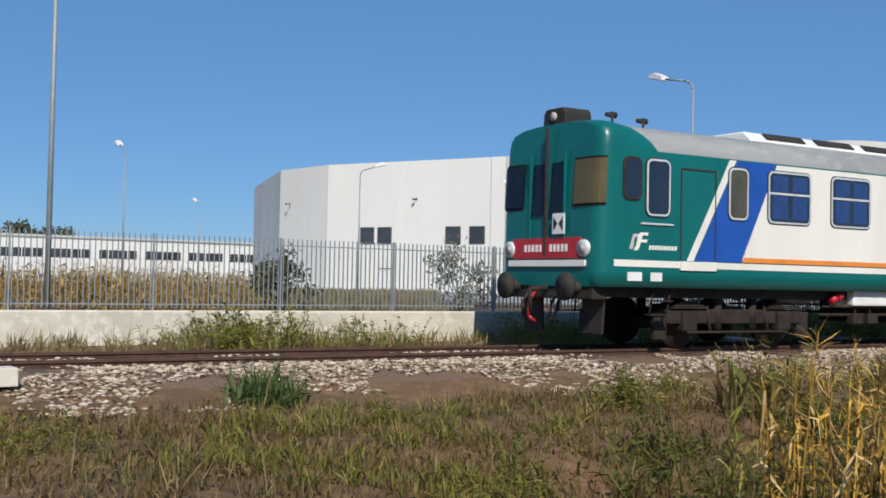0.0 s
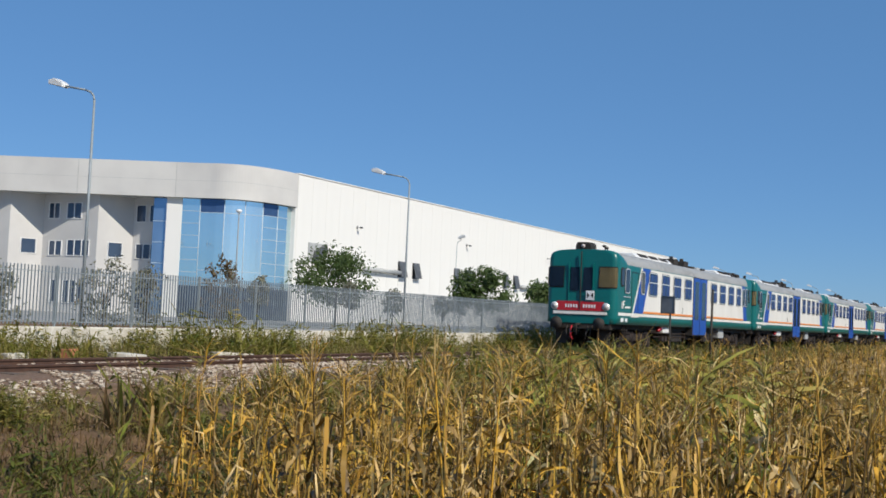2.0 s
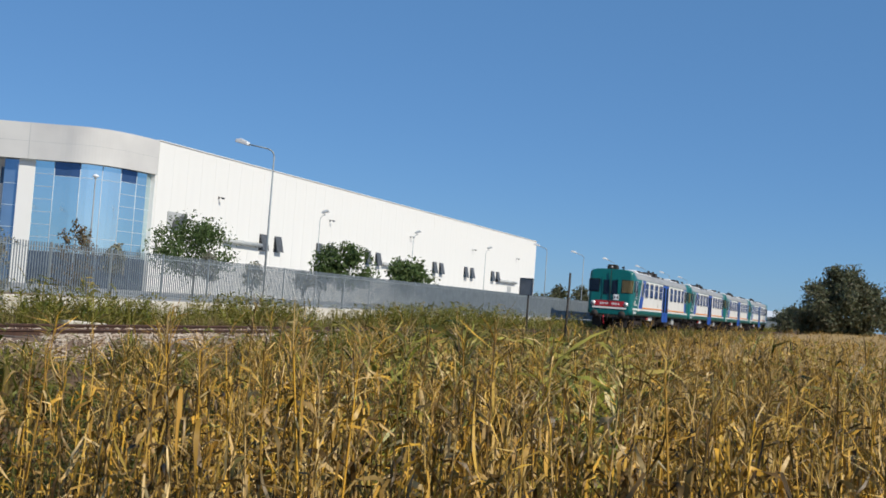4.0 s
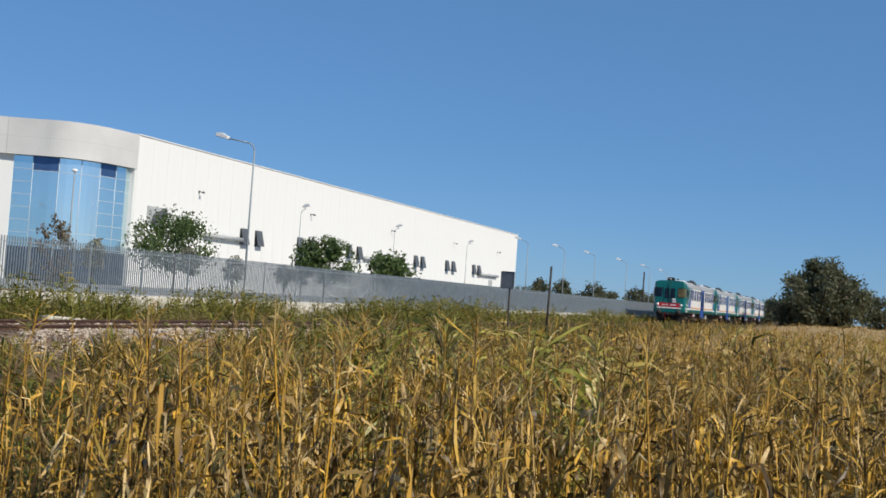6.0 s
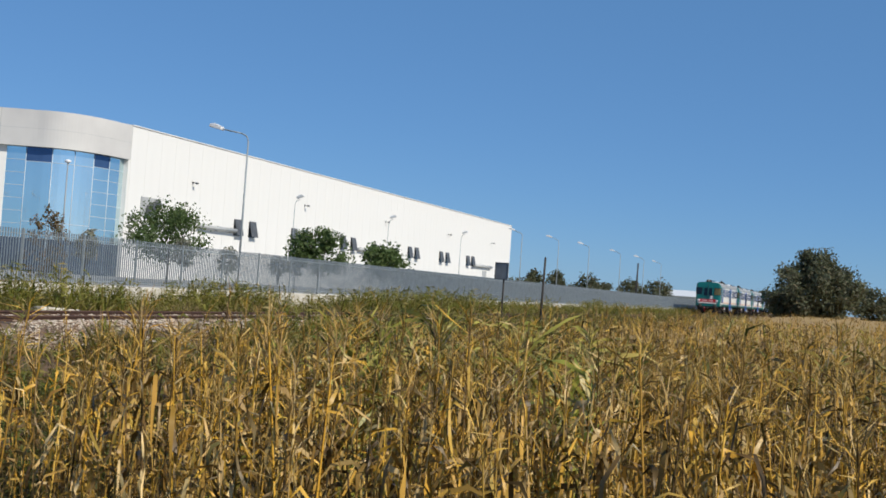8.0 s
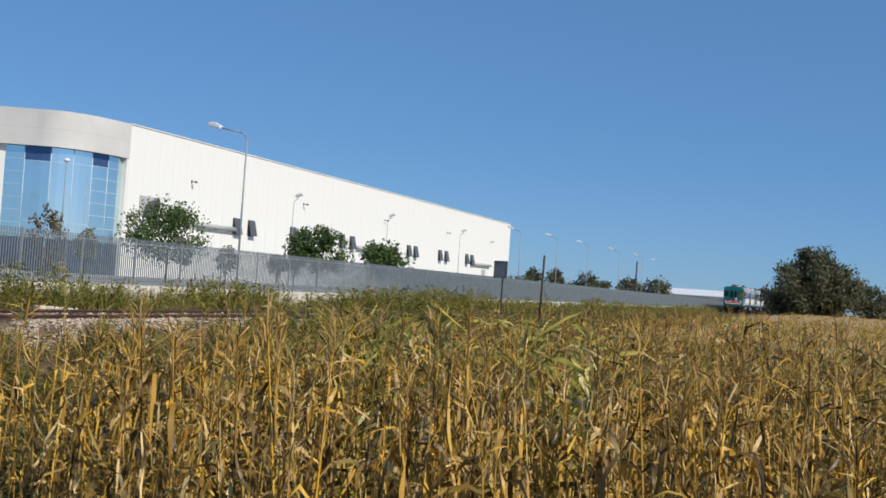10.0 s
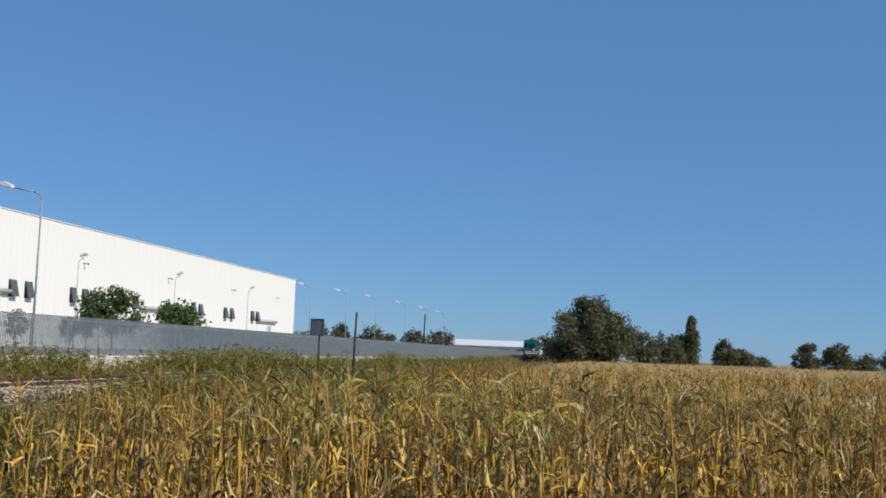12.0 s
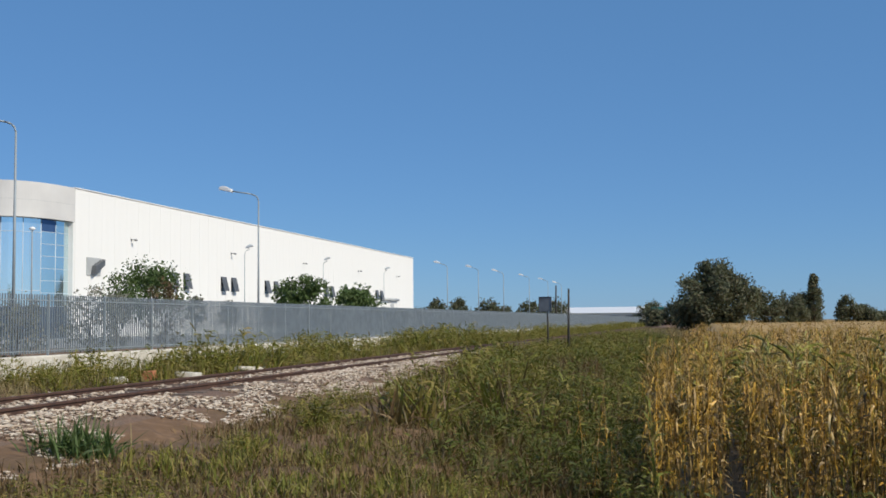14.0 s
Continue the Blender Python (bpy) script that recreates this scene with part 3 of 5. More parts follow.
# blue glazed strip and white column beside it
bm = B()
for z0, z1 in zip((0, 2.9, 4.8, 6.7, 8.6), (2.9, 4.8, 6.7, 8.6, ZB)):
    prism(bm, [fac(25.4, .9), fac(26.7, .9), fac(26.7, 1.2), fac(25.4, 1.2)], 'z', z0 + .03, z1 - .03)
part("glass_strip", bm, M_STRIP, factory)
bm = B()
for z in (2.9, 4.8, 6.7, 8.6):
    prism(bm, [fac(25.4, .88), fac(26.7, .88), fac(26.7, 1.1), fac(25.4, 1.1)], 'z', z - .028, z + .028)
part("transom", bm, M_MULLION, factory)
bm = B()
prism(bm, [fac(26.7, .5), fac(28.1, .5), fac(28.1, 2.2), fac(26.7, 2.2)], 'z', -.2, ZB)
part("column", bm, M_WALL, factory)


def side_window(y, z0=5.1, z1=6.85, w=1.35, tilt=8):
    """Top-hung dark window of the long wall, tilted open."""
    win = new("window")
    win.parent = factory
    win.matrix_basis = pose(-62.44, y, z1)
    bm = B()
    prism(bm, [(0, z0 - z1), (w, z0 - z1), (w, 0), (0, 0)], 'x', -.04, .0)
    part("opening", bm, M_DARKWIN, win)
    bm = B()
    h = z1 - z0
    prism(bm, [(0, -h), (w, -h), (w, 0), (0, 0)], 'x', .02, .07)
    p = part("sash", bm, M_FRAME, win, "dark top-hung sash tilted open")
    p.matrix_basis = pose(.03, 0, 0, 0, -tilt - 6, 0)


for y in (106.4, 109.6, 119.6, 122.6, 133.4, 136.6, 157.2, 160.0, 171.0, 174.0, 184.6, 187.4):
    side_window(y)


def wall_lamp(p, n):
    w = new("wall_lamp")
    w.matrix_basis = Matrix.Translation((*p, 9.6)) @ Matrix.Rotation(math.atan2(n[1], n[0]), 4, 'Z')
    tagged(w, "grey floodlight on a bracket on the white wall", "wall lamp", "wall lamps of the factory")
    bm = B()
    tube(bm, (-.02, 0, .2), (.42, 0, .24), .03, seg=6)
    box(bm, .02, 0, .2, .05, .2, .25)
    part("bracket", bm, M_FRAME, w)
    bm = B()
    box(bm, .50, 0, .16, .24, .26, .18, bevel=.03)
    h = part("lamp_head", bm, M_FRAME, w)
    return w


for y in (97.8, 122.6, 148, 174.5, 198.5):
    wall_lamp((-62.44, y), (1, 0))
wall_lamp(fac(-10.7, 0), (N1.x, N1.y))
wall_lamp(((LB.x + L2.x) / 2 - 2.5, (LB.y + L2.y) / 2 - .55), (.2, -.98))
# ducts along the side wall
for y0, y1, z in ((99, 106.3, 5.6), (138.6, 147, 5.45), (188.5, 198.5, 5.35)):
    d = new("wall_duct")
    tagged(d, "pale grey duct along the white wall", "duct")
    bm = B()
    tube(bm, (-62.1, y0, z), (-62.1, y1, z), .22, seg=12)
    part("pipe", bm, M_PIPE, d, smooth=False)
    bm = B()
    for y in (y0 + .8, (y0 + y1) / 2, y1 - .8):
        box(bm, -62.28, y, z, .42, .06, .5)
    part("bracket", bm, M_FRAME, d)
# niche with a dark canopy near the corner, low door at the far end
bm = B()
prism(bm, [(89.3, 5.9), (91.8, 5.9), (91.8, 7.6), (89.3, 7.6)], 'x', -62.46, -62.40)
part("recess", bm, M_PIPE, factory)
bm = B()
prism(bm, [(90.0, 6.0), (91.8, 6.9), (91.8, 7.5), (90.2, 6.8)], 'x', -62.38, -61.9)
part("canopy", bm, M_FRAME, factory)
bm = B()
prism(bm, [(194.2, -.1), (196.4, -.1), (196.4, 4.6), (194.2, 4.6)], 'x', -62.46, -62.41)
part("door", bm, M_PIPE, factory)

# ---- low building far off behind the fence ----
lowb = new("low_building")
tagged(lowb, "long low white industrial building with window strips", "building")
P0, P1 = Vector((-172, 10)), Vector((-176, 76))
e = (P1 - P0).normalized()
nn = Vector((e.y, -e.x))


def lowp(s, d):
    p = P0 + e * s + nn * d
    return (p.x, p.y)


bm = B()
prism(bm, [lowp(0, 0), lowp(66, 0), lowp(66, -20), lowp(0, -20)], 'z', 0, 6.6)
part("body", bm, M_WHITEMETAL, lowb)
bm = B()
prism(bm, [lowp(-.3, .3), lowp(66.3, .3), lowp(66.3, -20.3), lowp(-.3, -20.3)], 'z', 6.6, 6.9)
part("roof", bm, M_BAND, lowb)
for k in range(9):
    w = new("window")
    w.parent = lowb
    bm = B()
    prism(bm, [lowp(1 + k * 7.2, .06), lowp(7 + k * 7.2, .06), lowp(7 + k * 7.2, 0), lowp(1 + k * 7.2, 0)], 'z', 3.6, 4.9)
    part("pane", bm, M_DARKWIN, w)
    bm = B()
    for j in range(5):
        s = 1 + k * 7.2 + j * 1.5
        prism(bm, [lowp(s - .06, .12), lowp(s + .06, .12), lowp(s + .06, 0), lowp(s - .06, 0)], 'z', 3.6, 4.9)
    part("window_frame", bm, M_WHITEMETAL, w)


# ---- lamps and posts ----
def street_lamp(x, y, h, arm=1.9, r=.065):
    s = new("street_lamp")
    s.matrix_basis = pose(x, y, 0)
    tagged(s, "tall galvanised street lamp with one curved arm", "street lamp", "street lamps of the yard")
    bm = B()
    tube(bm, (0, 0, -.2), (0, 0, h - .35), r, r * .6, 10)
    part("pole", bm, M_GALV, s)
    bm = B()
    pts = [(0, 0, h - .37), (-.06, 0, h - .18), (-.2, 0, h - .05), (-.45, 0, h + .04), (-arm + .55, 0, h + .24)]
    for a, b in zip(pts, pts[1:]):
        tube(bm, a, b, r * .55, seg=8)
    part("arm", bm, M_GALV, s)
    bm = B()
    prism(bm, [(-arm + .62, h + .15), (-arm - .12, h + .33), (-arm - .1, h + .48), (-arm + .2, h + .52), (-arm + .62, h + .32)], 'y', -.17, .17)
    bmesh.ops.bevel(bm, geom=bm.edges[:], offset=.03, segments=2, affect='EDGES')
    hd = part("lamp_head", bm, M_WHITEMETAL, s)
    return s


for x, y, h, arm in ((-29.4, 28.7, 8.3, 2.4), (-29.0, 50.2, 8.0, 2.5), (-23.6, 5.35, 9.2, 1.9), (-62.0, 18.0, 8.0, 2.0), (-104, 37.4, 8.0, 2.0), (-36, 126, 7.9, 1.9), (-34.5, 137.5, 7.9, 1.9), (-33.5, 150.5, 7.9, 1.9), (-32.5, 167.5, 7.9, 1.9), (-32, 185, 7.9, 1.9), (-32, 203, 7.9, 1.9)):
    street_lamp(x, y, h + .16, arm - .35)
for y in (89.6, 111.3, 135.2):
    street_lamp(-46.6, y, 7.9, .75, .045).matrix_basis = pose(-46.6, y, 0, 0, 0, 180)
street_lamp(-65.5, 34.4, 8.3, 1.6).matrix_basis = pose(-65.5, 34.4, 0, 0, 0, -117.7)
street_lamp(-66.3, 46.6, 8.1, 1.6).matrix_basis = pose(-66.3, 46.6, 0, 0, 0, -30)
post_light = new("yard_light")
post_light.matrix_basis = pose(-55.7, 70.1, 0)
tagged(post_light, "slim yard light with a small white globe top", "yard light")
bm = B()
tube(bm, (0, 0, -.1), (0, 0, 8.5), .07, .05, 8)
part("pole", bm, M_GALV, post_light)
bm = B()
bmesh.ops.create_uvsphere(bm, u_segments=12, v_segments=8, radius=.2, matrix=pose(0, 0, 8.6) @ Matrix.Diagonal((1.2, 1.2, .75, 1)))
part("lamp_head", bm, M_WHITEMETAL, post_light, smooth=True)

board = new("trackside_sign")
board.matrix_basis = pose(-11.9, 39.6, -.45, 0, 0, -14)
tagged(board, "dark grey square trackside board on a post", "sign")
bm = B()
tube(bm, (0, 0, -.2), (0, 0, 2.6), .035, seg=8)
part("post", bm, M_DARKPOLE, board)
bm = B()
box(bm, -.08, -.05, 2.32, .54, .03, .58, bevel=.006)
part("panel", bm, M_BOARD, board)
bm = B()
for a in (-.35, .19):
    box(bm, a, -.055, 2.32, .02, .045, .6)
for a in (2.02, 2.62):
    box(bm, -.08, -.055, a, .56, .045, .02)
part("panel_frame", bm, M_FRAME, board)
for x, y, h, r in ((-11.6, 44.0, 2.6, .055), (-24.3, 136, 5.2, .11)):
    p = new("post")
    p.matrix_basis = pose(x, y, float(land(x)), 0, 1.0, 0)
    tagged(p, "dark weathered post standing beside the track", "post")
    bm = B()
    tube(bm, (0, 0, -.2), (0, 0, h + .45), r, r * .8, 8)
    tube(bm, (0, 0, h + .45), (0, 0, h + .50), r * .85, r * .5, 8)
    part("shaft", bm, M_DARKPOLE, p)

# flaking white post by which the camera passes
M_FLAKE = mat("flaking_white_paint", (0.82, 0.82, 0.80), 0.7, second=(0.72, 0.71, 0.69), scale=8, bump=0.25, bump_scale=30)
nt = M_FLAKE.node_tree
bs = nt.nodes["Principled BSDF"]
tc = nt.nodes.new("ShaderNodeTexCoord")
mpn = nt.nodes.new("ShaderNodeMapping")
mpn.inputs["Scale"].default_value = (22, 22, 13)
nz = nt.nodes.new("ShaderNodeTexNoise")
nz.inputs["Scale"].default_value = 1.7
nz.inputs["Detail"].default_value = 7
nz.inputs["Roughness"].default_value = 0.62
nt.links.new(tc.outputs["Object"], mpn.inputs[0])
nt.links.new(mpn.outputs[0], nz.inputs["Vector"])
st = nt.nodes.new("ShaderNodeMapRange")
st.inputs[1].default_value, st.inputs[2].default_value = 0.81, 0.82
slow = nt.nodes.new("ShaderNodeTexNoise")   # flaking comes in patches
slow.inputs["Scale"].default_value = 5.5
slow.inputs["Detail"].default_value = 2
nt.links.new(tc.outputs["Object"], slow.inputs["Vector"])
shift = nt.nodes.new("ShaderNodeMath")
shift.operation = 'MULTIPLY_ADD'
shift.inputs[1].default_value = 0.55
nt.links.new(slow.outputs[0], shift.inputs[0])
nt.links.new(nz.outputs[0], shift.inputs[2])
nt.links.new(shift.outputs[0], st.inputs[0])
nz2 = nt.nodes.new("ShaderNodeTexNoise")
nz2.inputs["Scale"].default_value = 3.0
nt.links.new(tc.outputs["Object"], nz2.inputs["Vector"])
rc = nt.nodes.new("ShaderNodeValToRGB")
rc.color_ramp.elements[0].position, rc.color_ramp.elements[1].position = 0.38, 0.50
rc.color_ramp.elements[0].color = (0.13, 0.11, 0.11, 1)
rc.color_ramp.elements[1].color = (0.27, 0.11, 0.085, 1)
nt.links.new(nz2.outputs[0], rc.inputs[0])
mx = nt.nodes.new("ShaderNodeMix")
mx.data_type = 'RGBA'
old = bs.inputs["Base Color"].links[0].from_socket
nt.links.new(st.outputs[0], mx.inputs[0])
nt.links.new(old, mx.inputs[6])
nt.links.new(rc.outputs[0], mx.inputs[7])
nt.links.new(mx.outputs[2], bs.inputs["Base Color"])
wpost = new("signal_post")
wpost.matrix_basis = pose(-4.865, -3.08, -.55, 0, 4.4, 14)
tagged(wpost, "steel post with flaking white paint over rust", "post")
bm = B()
tube(bm, (0, 0, -.3), (0, 0, 4.2), .057, .056, 20)
part("shaft", bm, M_FLAKE, wpost, smooth=True)
bm = B()
tube(bm, (0, 0, 4.2), (0, 0, 4.26), .066, .04, 20)
part("cap", bm, M_FLAKE, wpost)

# small things beside the track
for x, y, z, sx, sy, sz, m, name, lab in ((-18.3, 17.6, -.02, .3, .22, .22, M_BRICKRED, "terracotta_block", "reddish terracotta block lying beside the rails"),
                                           (-18.0, 19.0, -.06, .5, .8, .12, M_CONC, "concrete_slab", "pale concrete slab lying beside the rails"),
                                           (-18.4, 16.2, -.05, .35, .5, .12, M_CONC, "concrete_slab", "pale concrete slab lying beside the rails"),
                                           (-14.1, 2.4, -.1, .5, .9, .22, M_CONC, "cable_cover", "yellowish concrete cover at the ballast edge"),
                                           (-17.9, 22.5, -.06, .4, 1.2, .1, M_CONC, "concrete_slab", "pale concrete slab lying beside the rails")):
    bm = B()
    box(bm, 0, 0, 0, sx, sy, sz, bevel=.015)
    ob = part(name, bm, m)
    ob.matrix_basis = pose(x, y, z, random.uniform(-3, 3), random.uniform(-4, 4), random.uniform(-10, 10))
    tagged(ob, lab, name.replace("_", " "))


# ---- the train ----
NOSE, REAR = 0.38, 23.16
NOSE_E = [0, .03, .07, .13, .21, .32, 1.0]
NOSE_W = [1.20, 1.30, 1.365, 1.405, 1.43, 1.44, 1.44]


def make_railcar():
    """A diesel railcar: nose at y = 0, centre line x = 0, rail top z = 0."""
    L = 23.1
    car = new("railcar")
    tagged(car, "green, white and blue diesel railcar with grey roof", "train", "cars of the train")
    ee = [0, .03, .07, .13, .21, .32, .55, .8, 1.05, 1.28, 1.5, 1.7, 1.9]
    us = [NOSE + q for q in ee] + [4, 8, 11.77, 15, 19] + [REAR - q for q in ee[::-1]]
    sec = [(1.0, 1.09), (1.0, 1.35), (1.0, 2.2), (1.0, 3.0), (.995, 3.44), (.965, 3.58), (.90, 3.71), (.78, 3.83), (.58, 3.93), (.30, 3.985), (0, 4.0)]
    cab = [(1.0, 1.09), (1.0, 1.35), (1.0, 2.2), (1.0, 3.0), (1.0, 3.46), (.995, 3.63), (.97, 3.77), (.90, 3.87), (.72, 3.945), (.40, 3.98), (0, 3.99)]
    # the grey roof paint reaches further forward towards the middle of the roof
    forward = [0, 0, 0, 0, 0, .10, .26, .44, .60, .70, .74]
    bm = B()
    rings = []
    for u in us:
        e0 = min(u - NOSE, REAR - u)
        bend = float(np.interp(e0, [.32, 1.28, 1.9], [0, 1, 0]))
        ring = []
        for sgn in (1, -1):
            idx = range(len(sec)) if sgn == 1 else range(len(sec) - 2, -1, -1)
            for i in idx:
                e = e0 - forward[i] * bend
                w = float(np.interp(e, NOSE_E, NOSE_W))
                k = min(1, max(0, (e - .35) / .95))
                k = k * k * (3 - 2 * k)
                f = cab[i][0] + (sec[i][0] - cab[i][0]) * k
                z = cab[i][1] + (sec[i][1] - cab[i][1]) * k
                zz = z - .03 * (1 - min(1, e / .3)) ** 2 * max(0, z - 3.6) / .4
                back = .10 * max(0, (z - 2.3)) / 1.7 * (1 - min(1, e / .5))
                v = e + back
                ring.append(bm.verts.new((sgn * f * w, NOSE + v if u < L / 2 else REAR - v, zz)))
        rings.append(ring)
    n = len(rings[0])
    for i, (a, b) in enumerate(zip(rings, rings[1:])):
        for j in range(n - 1):
            f = bm.faces.new((a[j], a[j + 1], b[j + 1], b[j]))
            f.smooth = True
            um = (us[i] + us[i + 1]) / 2
            e = min(um - NOSE, REAR - um)
            jj = min(j, n - 2 - j)
            f.material_index = 1 if jj >= 4 and e > 1.28 else 0
    for ring in (rings[0], rings[-1]):
        bm.faces.new(ring)
    for a, b in zip(rings, rings[1:]):
        bm.faces.new((a[0], b[0], b[n - 1], a[n - 1]))
    bmesh.ops.recalc_face_normals(bm, faces=bm.faces[:])
    part("body", bm, [M_GREEN, M_ROOF], car)

    def side(name, pts, m, lift, t=.006, label="", parent=car):
        """The same flat piece on both sides of the car; points are (y, z)."""
        for sgn in (1, -1):
            bm = B()
            lo, hi = sorted((sgn * (1.44 + lift - t), sgn * (1.44 + lift)))
            prism(bm, pts, 'x', lo, hi)
            part(name, bm, m, parent, label)

    # painted panels
    side("white_panel", [(3.72, 1.62), (4.62, 3.41), (20.55, 3.41), (21.05, 1.62)], M_WHITE, .006, .012)
    side("blue_panel", [(2.55, 1.57), (3.58, 3.42), (4.62, 3.42), (3.72, 1.57)], M_BLUE, .006, .012)
    side("white_line", [(2.36, 1.57), (3.40, 3.42), (3.56, 3.42), (2.52, 1.57)], M_WHITE, .006, .012)
    side("blue_panel", [(20.57, 3.42), (21.07, 1.57), (21.85, 1.57), (21.3, 3.42)], M_BLUE, .006, .012)
    side("white_stripe", [(.70, 1.44), (.70, 1.555), (22.75, 1.555), (22.75, 1.44)], M_WHITE, .008, .016)
    side("orange_stripe", [(3.72, 1.575), (3.78, 1.665), (21.0, 1.665), (21.03, 1.575)], M_ORANGE, .012, .012)
    for sgn in (1, -1):
        lo, hi = sorted((sgn * 1.438, sgn * 1.449))
        bm = B()
        prism(bm, [(1.03, 1.74), (1.12, 2.00), (1.24, 2.00), (1.20, 1.94), (1.15, 1.94), (1.11, 1.74)], 'x', lo, hi)
        part("emblem", bm, M_LENS, car, "pale abstract emblem")
        bm = B()
        prism(bm, [(1.14, 1.72), (1.20, 1.72), (1.25, 1.76), (1.33, 1.98), (1.44, 1.98), (1.46, 2.03), (1.29, 2.03), (1.23, 1.99), (1.18, 1.78), (1.15, 1.77)], 'x', lo, hi)
        prism(bm, [(1.29, 1.86), (1.42, 1.86), (1.44, 1.91), (1.31, 1.91)], 'x', lo, hi)
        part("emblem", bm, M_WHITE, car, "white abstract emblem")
        bm = B()
        for k in range(10):
            y = 1.47 + k * .066
            prism(bm, [(y, 1.74), (y + .044, 1.74), (y + .062, 1.815), (y + .018, 1.815)], 'x', lo, hi)
        part("lettering_bar", bm, M_WHITE, car)
    # windows: dark seal, rounded frame, pane, divider and drawn curtains
    def window(y0, y1, z0, z1, kind, rim=None):
        for sgn in (1, -1):
            w = new("window")
            w.parent = car
            bm = B()
            lo, hi = sorted((sgn * 1.435, sgn * 1.468))
            prism(bm, rounded(y0 - .036, y1 + .036, z0 - .036, z1 + .036, .12), 'x', lo, hi)
            part("window_frame", bm, rim or M_ALU, w)
            bm = B()
            lo, hi = sorted((sgn * 1.43, sgn * 1.458))
            prism(bm, rounded(y0 - .055, y1 + .055, z0 - .055, z1 + .055, .13), 'x', lo, hi)
            part("seal", bm, M_BLACK, w)
            bm = B()
            lo, hi = sorted((sgn * 1.46, sgn * 1.473))
            prism(bm, rounded(y0, y1, z0, z1, .09), 'x', lo, hi)
            part("pane", bm, kind, w)
            if y1 - y0 > .8:
                bm = B()
                lo, hi = sorted((sgn * 1.468, sgn * 1.482))
                prism(bm, [(y0, z1 - .40), (y1, z1 - .40), (y1, z1 - .36), (y0, z1 - .36)], 'x', lo, hi)
                part("divider", bm, M_ALU, w)
                bm = B()
                lo, hi = sorted((sgn * 1.470, sgn * 1.475))
                m = (y0 + y1) / 2
                for a, b in ((y0 + .07, m - .06), (m + .06, y1 - .07)):
                    prism(bm, [(a, z0 + .05), (b, z0 + .05), (b, z1 - .42), (a, z1 - .42)], 'x', lo, hi)
                    prism(bm, [(a, z1 - .34), (b, z1 - .34), (b, z1 - .05), (a, z1 - .05)], 'x', lo, hi)
                part("curtain", bm, M_CURTAIN, w)

    for y in (4.42, 6.17, 7.92, 9.64, 14.2, 15.93, 17.68, 19.40):
        window(y, y + (1.08 if y < 19 else .9), 2.36, 3.26, M_PANE)
    window(3.40, 3.82, 2.38, 3.25, M_SMOKED)
    window(20.75, 21.15, 2.38, 3.25, M_PANE)
    window(1.43, 1.90, 2.36, 3.27, M_PANE)
    window(L - 1.75, L - 1.3, 2.36, 3.27, M_PANE)
    # cab side window
    for y0, y1 in ((.92, 1.24), (L - .97, L - .65)):
        window(y0, y1, 2.62, 3.26, M_PANE, M_BLACK)
    # handrail under the window
    side("handrail", [(1.28, 2.17), (2.02, 2.17), (2.02, 2.20), (1.28, 2.20)], M_ALU, .03, .03)
    # service door beside the cab
    for sgn in (1, -1):
        d = new("cab_door")
        d.parent = car
        bm = B()
        lo, hi = sorted((sgn * 1.44, sgn * 1.447))
        for a, b, c, e in ((2.20, 2.23, 1.57, 3.20), (3.03, 3.06, 1.57, 3.20), (2.20, 3.06, 3.17, 3.20)):
            prism(bm, [(a, c), (b, c), (b, e), (a, e)], 'x', lo, sgn * 1.449 if sgn > 0 else hi)
        part("door_frame", bm, M_BLACK, d)
        bm = B()
        lo, hi = sorted((sgn * 1.44, sgn * 1.475))
        prism(bm, [(2.2, 1.40), (3.06, 1.40), (3.06, 1.56), (2.2, 1.56)], 'x', lo, hi)
        part("step", bm, M_WHITE, d)
    # double doors
    for sgn in (1, -1):
        for k, y0 in enumerate((11.12, 12.30)):
            leaf = new("door")
            leaf.parent = car
            bm = B()
            lo, hi = sorted((sgn * 1.40, sgn * 1.462))
            prism(bm, rounded(y0, y0 + 1.1, .75, 3.40, .05, 2), 'x', lo, hi)
            part("leaf", bm, M_BLUE, leaf)
            bm = B()
            lo, hi = sorted((sgn * 1.455, sgn * 1.472))
            prism(bm, rounded(y0 + .22, y0 + .88, 1.45, 3.25, .08), 'x', lo, hi)
            part("pane", bm, M_PANE, leaf)
        bm = B()
        lo, hi = sorted((sgn * 1.44, sgn * 1.452))
        prism(bm, [(11.03, .72), (13.5, .72), (13.5, 3.44), (11.03, 3.44)], 'x', sgn * 1.40 if sgn > 0 else lo, hi if sgn > 0 else sgn * -1.40)
        part("door_surround", bm, M_BLACK, car)
    # hatches on the skirt
    side("hatch", [(1.0, 1.2), (1.32, 1.2), (1.32, 1.35), (1.0, 1.35)], M_WHITEMETAL, .012, .02)
    side("hatch", [(1.52, 1.2), (1.78, 1.2), (1.78, 1.35), (1.52, 1.35)], M_WHITEMETAL, .012, .02)
    # class figure: a 2 on the white panel near the doors
    for sgn, rz in ((1, 90), (-1, -90)):
        cu = bpy.data.curves.new("class_figure", 'FONT')
        cu.body = "2"
        cu.size = .34
        cu.extrude = .003
        tmp = bpy.data.objects.new("t", cu)
        me = bpy.data.meshes.new_from_object(tmp)
        bpy.data.objects.remove(tmp)
        me.materials.append(M_BLACK)
        ob = new("class_figure", me)
        ob.parent = car
        ob.matrix_basis = pose(sgn * 1.452, 9.3, 1.72, 90, 0, rz)
